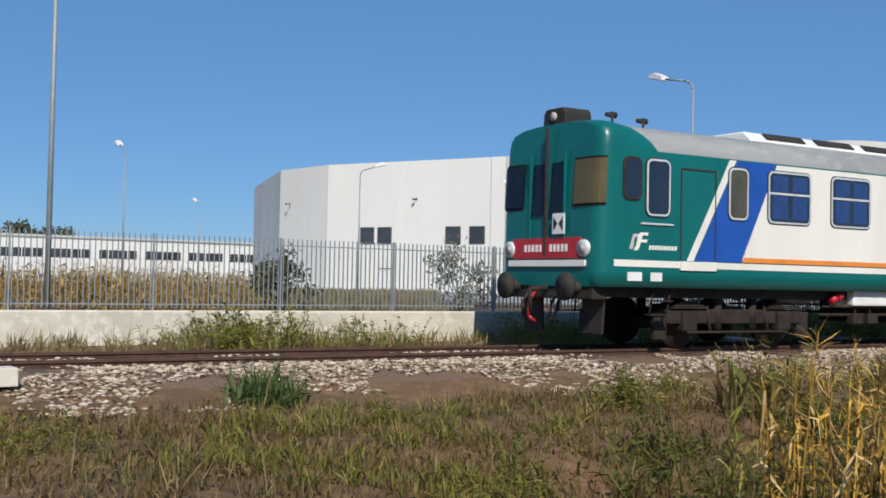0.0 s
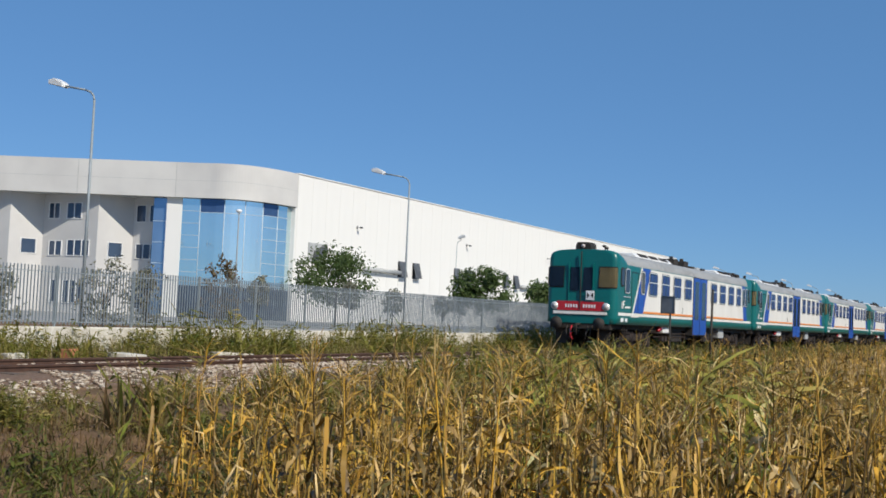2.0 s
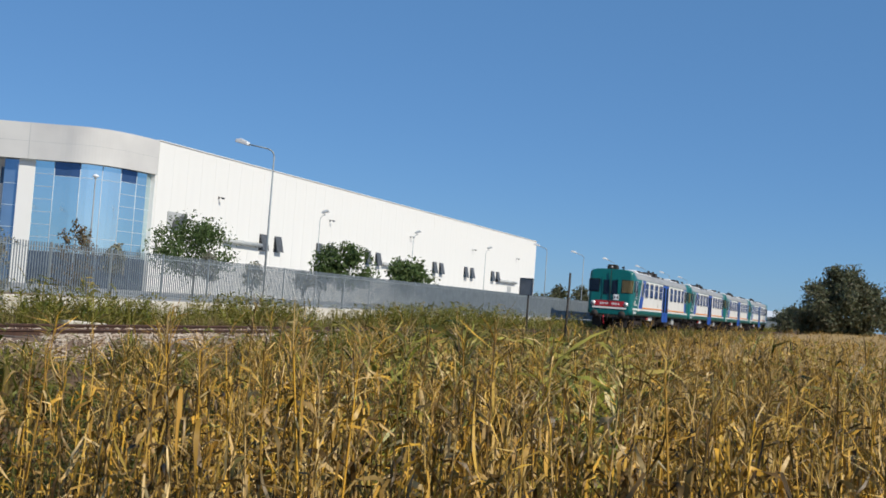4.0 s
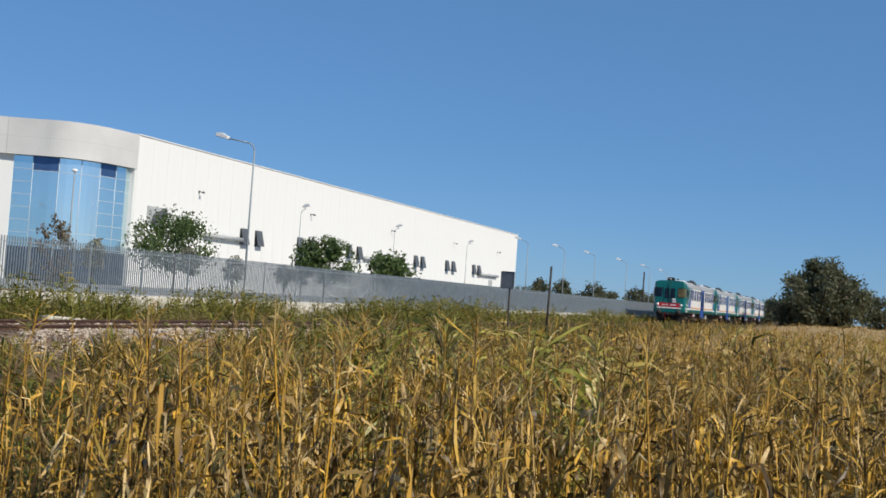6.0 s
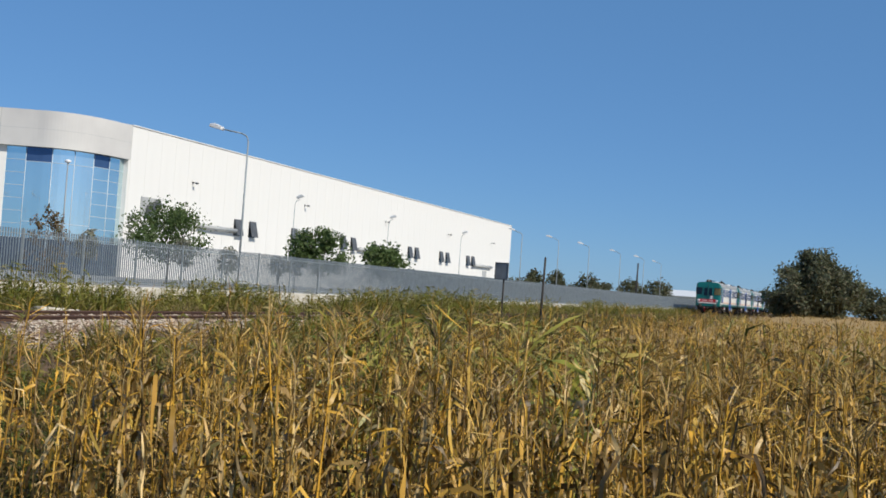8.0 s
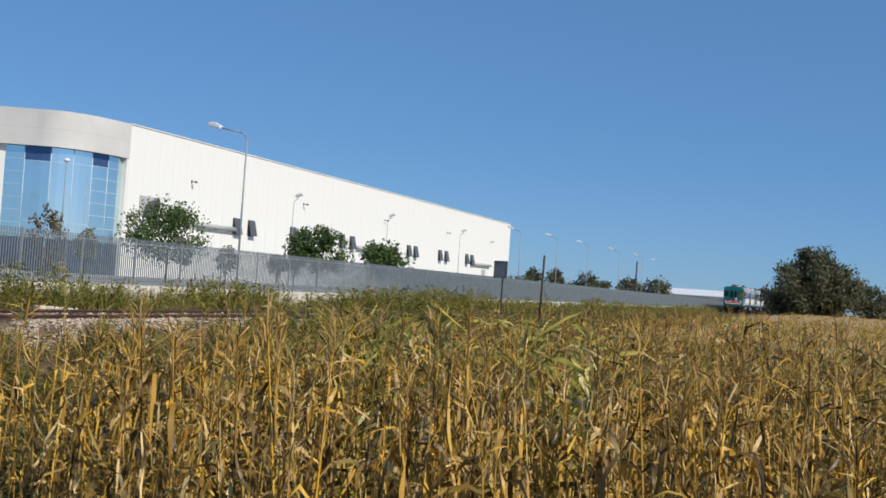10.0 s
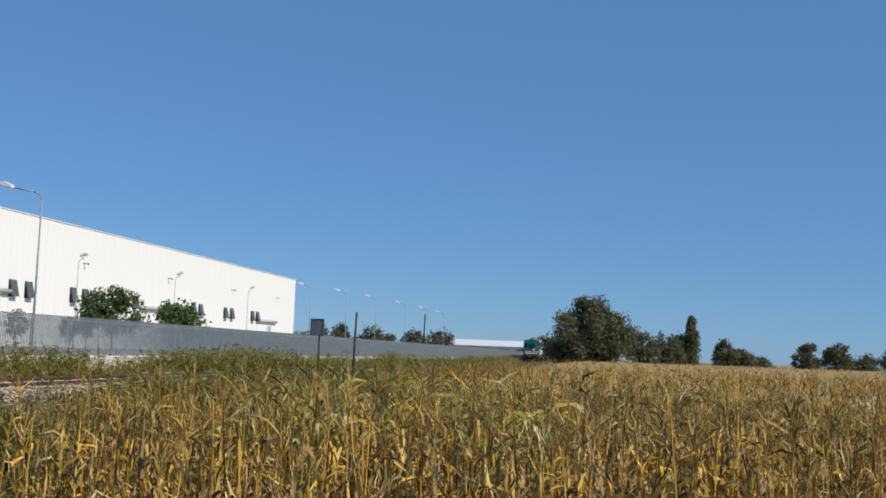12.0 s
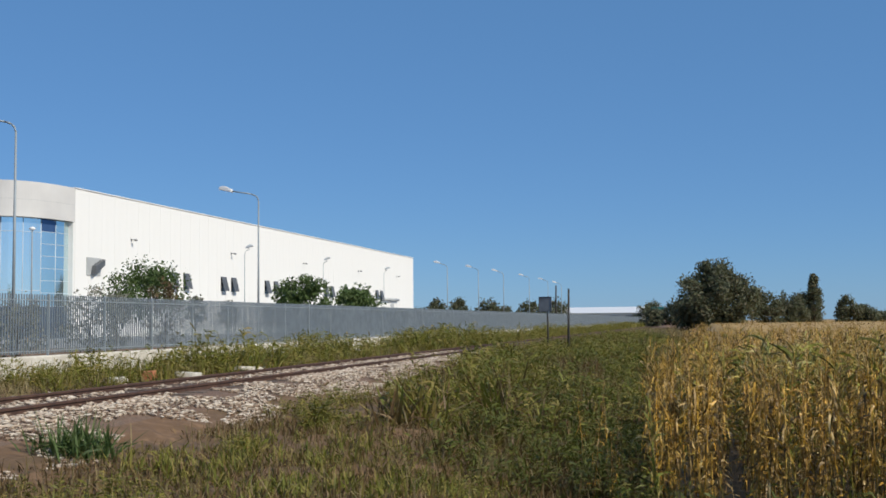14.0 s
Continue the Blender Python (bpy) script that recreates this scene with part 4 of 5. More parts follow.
    # end fittings, the same at either end
    for end in (0, 1):
        def Y(u):
            return NOSE + u if end == 0 else REAR - u

        def flat(name, x0, x1, z0, z1, u0, u1, m, r=.05, lab=""):
            bm = B()
            lo, hi = sorted((Y(u0), Y(u1)))
            prism(bm, rounded(x0, x1, z0, z1, r, 3), 'y', lo, hi)
            return part(name, bm, m, car, lab)

        def wrap(name, x0, x1, z0, z1, m, out=.02, n=8):
            """A pane that follows the rounded nose."""
            ee, ww = np.array(NOSE_E), np.array(NOSE_W)
            bm = B()
            rows = []
            for i in range(n + 1):
                xx = x0 + (x1 - x0) * i / n
                ax = abs(xx)
                u = 0.0 if ax < 1.20 else float(np.interp(ax, ww, ee))
                col = []
                for z in (z0, (z0 + z1) / 2, z1):
                    back = .10 * max(0, z - 2.3) / 1.7 * (1 - min(1, u / .5))
                    col.append(bm.verts.new((xx * (1 + (out / 1.2 if ax > 1.20 else 0)), Y(u + back - out), z)))
                rows.append(col)
            for a, b in zip(rows, rows[1:]):
                for k in range(2):
                    bm.faces.new((a[k], b[k], b[k + 1], a[k + 1]))
            bmesh.ops.solidify(bm, geom=bm.faces[:], thickness=.015)
            bmesh.ops.recalc_face_normals(bm, faces=bm.faces[:])
            return part(name, bm, m, car)

        for sgn in (1, -1):
            near = sgn == 1 if end == 0 else sgn == -1
            a, b = sorted((sgn * .74, sgn * 1.41))
            wrap("windscreen_seal", a - .03 if sgn < 0 else a - .03, b + .03 if sgn < 0 else b, 2.46, 3.30, M_BLACK, .015)
            wrap("windscreen", a, b, 2.50, 3.26, M_BLIND if (near and end == 0) else M_PANE, .03)
            a, b = sorted((sgn * .08, sgn * .46))
            wrap("gangway_window", a, b, 2.34, 3.26, M_PANE, .02, 2)
            # headlamps and tail lamps
            h = new("headlamp")
            h.parent = car
            bm = B()
            tube(bm, (sgn * 1.06, Y(.14), 1.74), (sgn * 1.06, Y(-.06), 1.74), .155, .145, 18)
            part("rim", bm, M_ALU, h)
            bm = B()
            tube(bm, (sgn * 1.06, Y(.0), 1.74), (sgn * 1.06, Y(-.068), 1.74), .118, .112, 18)
            part("lens", bm, M_PIPE, h)
            bm = B()
            tube(bm, (sgn * 1.06, Y(.0), 1.74), (sgn * 1.06, Y(-.076), 1.74), .06, .05, 12)
            part("bulb_glass", bm, M_LENS, h)
            # buffers
            bf = new("buffer")
            bf.parent = car
            bm = B()
            tube(bm, (sgn * .875, Y(.3), 1.08), (sgn * .875, Y(-.25), 1.08), .10, seg=12)
            part("sleeve", bm, M_BLACK, bf)
            bm = B()
            tube(bm, (sgn * .875, Y(-.22), 1.08), (sgn * .875, Y(-.29), 1.08), .23, .24, 18)
            part("head", bm, M_BLACK, bf)
            # door post lines of the gangway
            bm = B()
            box(bm, sgn * .5, Y(-.005), 2.5, .025, .05, 1.9)
            part("gangway_rim", bm, M_GREEN, car)
        flat("red_band", -.97, .97, 1.57, 1.93, .05, -.035, M_RED, .03, "red band with the car's number as bars")
        flat("white_band", -1.1, 1.1, 1.43, 1.54, .06, -.045, M_WHITE, .02)
        bm = B()
        box(bm, 0, Y(-.03), 2.75, .03, .06, 2.25)
        part("gangway_seam", bm, M_BLACK, car)
        # number drawn as bars
        for x0, wd in ((-.62, .52), (.12, .52)):
            bm = B()
            for k in range(int(wd / .1)):
                box(bm, (x0 + k * .11 + .04) * (1 if end == 0 else -1), Y(-.04), 1.75, .06, .012, .13)
            part("number_bar", bm, M_SIGNWHITE, car)
        # tail board
        tb = new("tail_board")
        tb.parent = car
        bm = B()
        box(bm, (.42 if end == 0 else -.42), Y(-.07), 2.17, .34, .02, .36, bevel=.006)
        part("panel", bm, M_SIGNWHITE, tb)
        for q in (-1, 1):
            bm = B()
            prism(bm, [((.42 if end == 0 else -.42) + q * .13, 2.05), ((.42 if end == 0 else -.42) + q * .13, 2.29), ((.42 if end == 0 else -.42) + q * .02, 2.17)], 'y', *sorted((Y(-.079), Y(-.086))))
            part("mark", bm, M_BLACK, tb)
        # roof box with its lamp
        rb = new("roof_box")
        rb.parent = car
        bm = B()
        lo, hi = sorted((Y(.12), Y(.72)))
        prism(bm, [(-.34, 3.86), (.34, 3.86), (.31, 4.17), (.25, 4.25), (-.25, 4.25), (-.31, 4.17)], 'y', lo, hi)
        bmesh.ops.bevel(bm, geom=bm.edges[:], offset=.02, segments=1, affect='EDGES')
        part("housing", bm, M_BLACK, rb)
        bm = B()
        tube(bm, (0, Y(.14), 4.1), (0, Y(.09), 4.1), .08, seg=12)
        part("lamp", bm, M_LENS, rb)
        # horns
        for x, u in ((.35, 1.9), (.6, .95)):
            bm = B()
            tube(bm, (x, Y(u), 3.8), (x, Y(u), 4.2), .025, seg=6)
            tube(bm, (x - .05, Y(u - .1), 4.15), (x - .05, Y(u + .12), 4.15), .04, .06, 8)
            part("horn", bm, M_BLACK, car)
        # buffer beam, coupling, hoses and snow guard
        bm = B()
        box(bm, 0, Y(.18), 1.08, 2.5, .3, .42, bevel=.03)
        part("buffer_beam", bm, M_BLACK, car)
        bm = B()
        tube(bm, (0, Y(.1), 1.05), (0, Y(-.35), 1.03), .05, seg=8)
        tube(bm, (0, Y(-.35), 1.05), (0, Y(-.33), .62), .035, seg=8)
        part("coupling", bm, M_BROWNIRON, car)
        for x in (-.5, -.32, .35, .52):
            bm = B()
            pts = [(x, Y(.0), .98), (x, Y(-.14), .8), (x * .9, Y(-.16), .55), (x * .75, Y(-.05), .45)]
            for a, b in zip(pts, pts[1:]):
                tube(bm, a, b, .028, seg=6)
            part("hose", bm, M_RED if x == -.32 else M_BLACK, car)
        for x in (-1, 1):
            bm = B()
            prism(bm, [(x * .55, .28), (x * 1.1, .28), (x * 1.15, .9), (x * .6, .9)], 'y', *sorted((Y(.35), Y(.40))))
            part("guard_iron", bm, M_BLACK, car)
        # footstep below the cab door
        for x in (1.3, -1.3):
            bm = B()
            for u in (1.35, 1.75):
                tube(bm, (x, Y(u), 1.12), (x * .98, Y(u - .08), .6), .02, seg=6)
            for z in (.62, .86):
                box(bm, x * .98, Y(1.5), z, .16, .5, .025)
            part("footstep", bm, M_BROWNIRON, car)
        # bogie
        bg = new("bogie")
        bg.parent = car
        uc = 3.6
        bm = B()
        for x in (-1.0, 1.0):
            box(bm, x, Y(uc), .58, .16, 3.5, .26, bevel=.03)
            for u in (uc - 1.225, uc + 1.225):
                box(bm, x * 1.06, Y(u), .5, .2, .34, .36, bevel=.04)
            for u in (uc - .45, uc + .45):
                tube(bm, (x * 1.02, Y(u), .35), (x * 1.02, Y(u), .95), .1, seg=10)
        box(bm, 0, Y(uc), .62, 2.0, .5, .3)
        for x in (-1.0, 1.0):
            for u in (uc - 1.85, uc + 1.85):
                box(bm, x, Y(u), .42, .1, .3, .5, bevel=.02)
            for u in (uc - .75, uc + .75):
                tube(bm, (x * 1.05, Y(u), .84), (x * 1.12, Y(u + .05), .28), .035, seg=6)
            tube(bm, (x * 1.14, Y(uc - 1.3), .30), (x * 1.14, Y(uc + 1.3), .30), .025, seg=6)
            for u in (uc - 1.225, uc + 1.225):
                for k in range(4):
                    box(bm, x * 1.08, Y(u), .74 + k * .035, .09, .9 - k * .16, .028)
        part("bogie_frame", bm, M_BROWNIRON, bg)
        for u in (uc - 1.225, uc + 1.225):
            for x in (-.75, .75):
                bm = B()
                tube(bm, (x - .065, Y(u), .46), (x + .065, Y(u), .46), .46, seg=24)
                tube(bm, (x - .1 if x < 0 else x + .03, Y(u), .46), (x - .03 if x < 0 else x + .1, Y(u), .46), .12, seg=12)
                part("wheel", bm, M_BROWNIRON, bg)
            bm = B()
            tube(bm, (-.7, Y(u), .46), (.7, Y(u), .46), .08, seg=10)
            part("axle", bm, M_BROWNIRON, bg)
    # underframe gear between the bogies
    for y, wd, z0, z1, x0, m, name in ((7.0, 1.15, .80, 1.12, 1.0, M_WHITEMETAL, "battery_box"), (8.9, 1.6, .42, 1.05, .8, M_BLACK, "engine_casing"), (11.0, 1.0, .5, 1.0, .8, M_BROWNIRON, "air_tank"), (14.4, 1.7, .42, 1.05, .8, M_BLACK, "engine_casing"), (16.6, 1.0, .6, 1.08, .95, M_PIPE, "equipment_box")):
        for sgn in (1, -1):
            bm = B()
            box(bm, sgn * x0, y + wd / 2, (z0 + z1) / 2, .62, wd, z1 - z0, bevel=.04)
            part(name, bm, m, car)
    for sgn in (1, -1):
        bm = B()
        for y, z in ((6.45, .92), (6.62, .98)):
            tube(bm, (sgn * 1.18, y, z), (sgn * 1.34, y, z), .09, .07, 10)
        part("valve", bm, M_RED, car, "red valve heads")
        bm = B()
        for y in (7.15, 7.6, 13.4, 17.2):
            tube(bm, (sgn * 1.15, y, 1.05), (sgn * 1.2, y + .1, .42), .03, seg=6)
            box(bm, sgn * 1.15, y + .1, .55, .16, .3, .2)
        tube(bm, (sgn * 1.12, 6.2, .62), (sgn * 1.12, 18.4, .62), .03, seg=6)
        tube(bm, (sgn * 1.2, 6.2, .78), (sgn * 1.2, 18.4, .78), .022, seg=6)
        part("pipework", bm, M_BROWNIRON, car)
    bm = B()
    box(bm, 0, L / 2, 1.0, 2.3, L - 1.4, .18)
    part("underframe", bm, M_BLACK, car)
    # roof gear: pale radiator housing with dark grilles, exhausts, vents
    for y0, y1 in ((4.6, 9.6), (17.8, 20.6)):
        rh = new("radiator_housing")
        rh.parent = car
        bm = B()
        prism(bm, [(-.84, 3.76), (.84, 3.76), (.84, 3.95), (.62, 4.13), (-.62, 4.13), (-.84, 3.95)], 'y', y0, y1)
        bmesh.ops.bevel(bm, geom=bm.edges[:], offset=.03, segments=1, affect='EDGES')
        part("cover", bm, M_WHITEMETAL, rh)
        for k in range(3):
            a = y0 + .45 + k * (y1 - y0 - .6) / 3
            for x in (.55, -.55):
                bm = B()
                q = 1 if x > 0 else -1
                prism(bm, [(q * .81, 3.99), (q * .66, 4.112), (q * .672, 4.128), (q * .822, 4.006)], 'y', a, a + 1.1)
                part("grille", bm, M_BLACK, rh)
    for y in (11.2, 12.9):
        bm = B()
        box(bm, .1, y, 4.1, .9, .7, .34, bevel=.03)
        tube(bm, (.3, y, 4.25), (.3, y, 4.4), .09, seg=10)
        part("exhaust", bm, M_BLACK, car)
    for y in (14.2, 15.2, 16.2):
        bm = B()
        box(bm, .15, y, 4.02, .7, .6, .16, bevel=.02)
        part("roof_vent", bm, M_BLACK if y != 15.2 else M_PIPE, car)
    # bellows towards the next car
    bm = B()
    for k in range(4):
        box(bm, 0, L + .05 + k * .11, 2.3, 1.0 - .06 * (k % 2), .07, 2.0 - .06 * (k % 2))
    part("gangway_bellows", bm, M_BLACK, car)
    return car


PITCH = 23.54
first = make_railcar()
cars = [first] + [copy_thing(first, pose(TRACK_X, 12 + PITCH * k, 0)) for k in range(1, 4)]
tagged(first, "green, white and blue diesel railcar at the tail of the train")
tagged(cars[3], "green, white and blue diesel railcar at the head of the train")


# ---- plants ----
def rot_z(V, a):
    c, s = np.cos(a), np.sin(a)
    return np.stack([V[..., 0] * c - V[..., 1] * s, V[..., 0] * s + V[..., 1] * c, V[..., 2]], -1)


def leaf_strip(rg, length, width, z, az, rise, droop, seg=4):
    """A folded blade that rises and bends over."""
    t = np.linspace(0, 1, seg + 1)
    r = length * (t * math.cos(rise))
    h = length * (t * math.sin(rise) - droop * t ** 2.2)
    w = width * np.sin(np.pi * np.clip(0.12 + 0.88 * t, 0, 1)) ** 0.7
    w[-1] = width * .06
    twist = rg.uniform(-1.6, 1.6) * t + rg.uniform(-.5, .5)
    l = np.stack([r, -w * np.cos(twist), h + w * np.sin(twist)], -1)
    q = np.stack([r, w * np.cos(twist), h - w * np.sin(twist)], -1)
    V = np.empty((2 * (seg + 1), 3))
    V[0::2], V[1::2] = l, q
    V = rot_z(V, az)
    V[:, 2] += z
    F = np.array([[2 * i, 2 * i + 1, 2 * i + 3, 2 * i + 2] for i in range(seg)])
    return V, F


def dry_leaf(rg, length, width, z, az, rise, curl, seg):
    """A narrow withered blade: it kinks, rolls and hangs."""
    step = length / seg
    p = np.array([0.0, 0.0, z])
    ang, a = rise, az
    pts, dirs = [p.copy()], []
    for _ in range(seg):
        d = np.array([math.cos(a) * math.cos(ang), math.sin(a) * math.cos(ang), math.sin(ang)])
        dirs.append(d)
        p = p + d * step
        pts.append(p.copy())
        ang = max(-1.45, ang - curl * rg.uniform(.3, 1.7))
        a += rg.normal(0, .7)
    V = np.empty((2 * (seg + 1), 3))
    roll = rg.uniform(-1.2, 1.2)
    for i, q in enumerate(pts):
        t = i / seg
        w = width * (.55 + .9 * t if t < .5 else 1.9 * (1.04 - t))
        sd = np.array([-math.sin(az), math.cos(az), 0]) * math.cos(roll) + np.array([0, 0, 1]) * math.sin(roll)
        V[2 * i], V[2 * i + 1] = q - sd * w, q + sd * w
        roll += rg.normal(0, 1.0)
    return V, np.array([[2 * i, 2 * i + 1, 2 * i + 3, 2 * i + 2] for i in range(seg)])


def maize_plant(rg, leaves, seg, tassel=6, wide=1.0, green=False):
    """A ripe stalk: crumpled blades that snap and hang, clinging sheaths, husks and a tassel."""
    H = rg.uniform(1.55, 1.98)
    Vs, Fs, n = [], [], 0

    def put(V, F):
        nonlocal n
        Vs.append(V)
        Fs.append(F + n)
        n += len(V)

    lean = rg.uniform(-.10, .10, 2)
    r0, r1 = .011 * wide ** .5, .004
    ring = np.array([[math.cos(a), math.sin(a), 0] for a in (0, 2.1, 4.2)])
    put(np.concatenate([ring * r0, ring * r1 + [lean[0] * H, lean[1] * H, H]]), np.array([[0, 1, 4, 3], [1, 2, 5, 4], [2, 0, 3, 5]]))
    plane = rg.uniform(0, 6.28)
    for k in range(leaves):
        f = (k + rg.random()) / leaves
        z = H * (.05 + .86 * f)
        az = plane + (k % 2) * math.pi + rg.normal(0, .8)
        kind = rg.random()
        if green and f > .15 and kind < .55:
            V, F = dry_leaf(rg, rg.uniform(.35, .65), rg.uniform(.012, .022) * wide, z, az, rg.uniform(.9, 1.4), rg.uniform(.15, .6), seg)
        elif kind < .40:
            V, F = dry_leaf(rg, rg.uniform(.18, .48), rg.uniform(.006, .016) * wide, z, az, rg.uniform(.3, 1.2), rg.uniform(.8, 2.0), seg)
        elif kind < .68:
            V, F = dry_leaf(rg, rg.uniform(.15, .38), rg.uniform(.007, .018) * wide, z, az, rg.uniform(-1.45, -.9), rg.uniform(-.25, .3), seg)
        elif kind < .84:
            V, F = dry_leaf(rg, rg.uniform(.08, .24), rg.uniform(.003, .007) * wide, z, az, rg.uniform(.4, 1.5), rg.uniform(.0, .7), seg)
        else:
            V, F = dry_leaf(rg, rg.uniform(.12, .28), rg.uniform(.007, .016) * wide, z, az, rg.uniform(-1.3, .9), rg.uniform(.3, 1.4), seg)
        V[:, :2] += lean * z
        put(V, F)
    for k in range(tassel):
        base = np.array([lean[0] * H, lean[1] * H, H - rg.uniform(0, .14)])
        V, F = dry_leaf(rg, rg.uniform(.12, .30), .0034 * wide, 0, rg.uniform(0, 6.28), rg.uniform(.5, 1.5), rg.uniform(.0, .6), max(2, seg - 2))
        put(V + base, F)
    return np.concatenate(Vs), np.concatenate(Fs)


def scatter(name, variants, xs, ys, zs, scale, seed, material, parent=None):
    """Many plants joined into one object."""
    rg = np.random.default_rng(seed)
    pick = rg.integers(0, len(variants), len(xs))
    ang = rg.uniform(0, 6.28, len(xs))
    Vs, Fs, base = [], [], 0
    for k, (V, F) in enumerate(variants):
        i = np.where(pick == k)[0]
        if not len(i):
            continue
        c, s = np.cos(ang[i])[:, None], np.sin(ang[i])[:, None]
        sc = scale[i][:, None]
        W = np.stack([(V[None, :, 0] * c - V[None, :, 1] * s) * sc + xs[i][:, None], (V[None, :, 0] * s + V[None, :, 1] * c) * sc + ys[i][:, None], V[None, :, 2] * sc + zs[i][:, None]], -1)
        Vs.append(W.reshape(-1, 3))
        Fs.append((F[None] + (np.arange(len(i)) * len(V))[:, None, None]).reshape(-1, 4) + base)
        base += len(i) * len(V)
    return mesh_np(name, np.concatenate(Vs), np.concatenate(Fs), material, parent)


rg = np.random.default_rng(11)
CORN_X, CORN_Y = -6.05, 4.4
plants_near = [maize_plant(rg, 56, 4, 14) for _ in range(22)]
green_near = [maize_plant(rg, 50, 4, 7, 1.0, True) for _ in range(14)]
plants_mid = [maize_plant(rg, 22, 2, 5, 1.6) for _ in range(16)]
green_mid = [maize_plant(rg, 18, 2, 4, 1.5, True) for _ in range(10)]
plants_far = [maize_plant(rg, 12, 2, 3, 2.6) for _ in range(12)]


def rows_of(y0, y1, step, row, seed, slope=.30, extra=5.0):
    """Sowing points in rows along the track."""
    rg = np.random.default_rng(seed)
    X, Y = [], []
    xr = CORN_X
    while xr < extra + slope * y1:
        a = max(y0, (xr - extra) / slope)
        n = int(max(0, (y1 - a) / step))
        ys = a + (np.arange(n) + rg.random(n) * .8) * step
        X.append(xr + rg.normal(0, .12, n))
        Y.append(ys)
        xr += row
    return np.concatenate(X), np.concatenate(Y)


def field(name, variants, y0, y1, step, row, seed, material, grow=1.0, greens=None, share=.72):
    """The sown strip from y0 to y1; the greener plants of it stand in patches."""
    x, y = rows_of(y0, y1, step, row, seed)
    rg = np.random.default_rng(seed + 1)
    ok = y > np.interp(x, [-6, -4.2, -3.4], [6.3, 5.4, 4.5])
    x, y = x[ok], y[ok]
    sc = grow * (.84 + .30 * (.5 * patches(x, y, 1.6, 8) + .5 * rg.random(len(x)))) * np.where(x < CORN_X + .5, rg.uniform(.85, 1.05, len(x)), 1)
    if greens:
        g = patches(x, y, 2.2, 9) + rg.normal(0, .16, len(x)) > np.interp(x, [-6, -4], [.95, share])
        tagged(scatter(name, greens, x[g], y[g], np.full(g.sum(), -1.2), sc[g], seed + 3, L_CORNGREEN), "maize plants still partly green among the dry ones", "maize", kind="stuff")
        x, y, sc = x[~g], y[~g], sc[~g]
    return scatter(name, variants, x, y, np.full(len(x), -1.2), sc, seed + 2, material)


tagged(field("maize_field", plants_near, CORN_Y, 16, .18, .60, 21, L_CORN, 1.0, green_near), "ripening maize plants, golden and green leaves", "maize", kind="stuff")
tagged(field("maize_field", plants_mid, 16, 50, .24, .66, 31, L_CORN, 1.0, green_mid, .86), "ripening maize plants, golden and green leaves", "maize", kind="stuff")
tagged(field("maize_field", plants_far, 50, 210, .95, 1.6, 41, L_FARCORN, 1.04), "dry golden maize field reaching to the trees", "maize", kind="stuff")
ex = np.array([-6.9, -6.7, -7.2, -6.6, -7.0, -6.5])
ey = np.array([7.6, 8.2, 9.6, 7.0, 11.0, 12.5])
tagged(scatter("maize_field", plants_near, ex, ey, land(ex, ey), rg.uniform(.55, .7, 6), 51, L_CORN), "short green maize plants at the edge of the field", "maize", kind="stuff")
canopy = sheet("maize_canopy", np.concatenate([np.linspace(-6.0, 60, 80), [90, 200, 600]]), np.concatenate([np.linspace(26, 120, 120), np.linspace(123, 300, 50), [500]]),
               lambda X, Y: .25 + .35 * np.clip((Y - 26) / 40, 0, 1) + .09 * np.sin(X * 3.7 + Y * 2.3) * np.sin(Y * 3.1 - X) - .8 * (X < -5.9), L_FARCORN)
tagged(canopy, "dense dry maize leaves of the wide field", "maize", kind="stuff")
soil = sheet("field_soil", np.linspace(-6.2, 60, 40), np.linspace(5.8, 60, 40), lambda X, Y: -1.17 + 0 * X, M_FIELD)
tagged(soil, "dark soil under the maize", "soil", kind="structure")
# dry field behind the fence
n = 2600
rg = np.random.default_rng(5)
fx = -27 - 75 * rg.random(n) ** 1.3
fy = rg.uniform(-12, 1, n) + (.0 - .40 * fx - 2 + 10) * rg.random(n)
fy = np.minimum(fy, -.43 * fx)
tagged(scatter("dry_field", plants_far, fx, fy, np.full(n, -.05), rg.uniform(.62, .85, n), 6, L_FARCORN), "tall dry brown crop behind the fence", "crop", kind="stuff")
patch = sheet("dry_field_floor", np.linspace(-110, -23, 30), np.linspace(-60, 26, 30), lambda X, Y: .06 + 0 * X, M_FIELD)
tagged(patch, "dry earth of the field behind the fence", "soil", kind="structure")


def grass_tuft(rg, blades, h, spread, w=.007, seg=2):
    Vs, Fs, n = [], [], 0
    for _ in range(blades):
        V, F = leaf_strip(rg, h * rg.uniform(.6, 1.15), w * rg.uniform(.7, 1.5), 0, rg.uniform(0, 6.28), rg.uniform(.7, 1.45), rg.uniform(.0, .6), seg)
        V[:, :2] += rg.normal(0, spread, 2)
        Vs.append(V)
        Fs.append(F + n)
        n += len(V)
    return np.concatenate(Vs), np.concatenate(Fs)


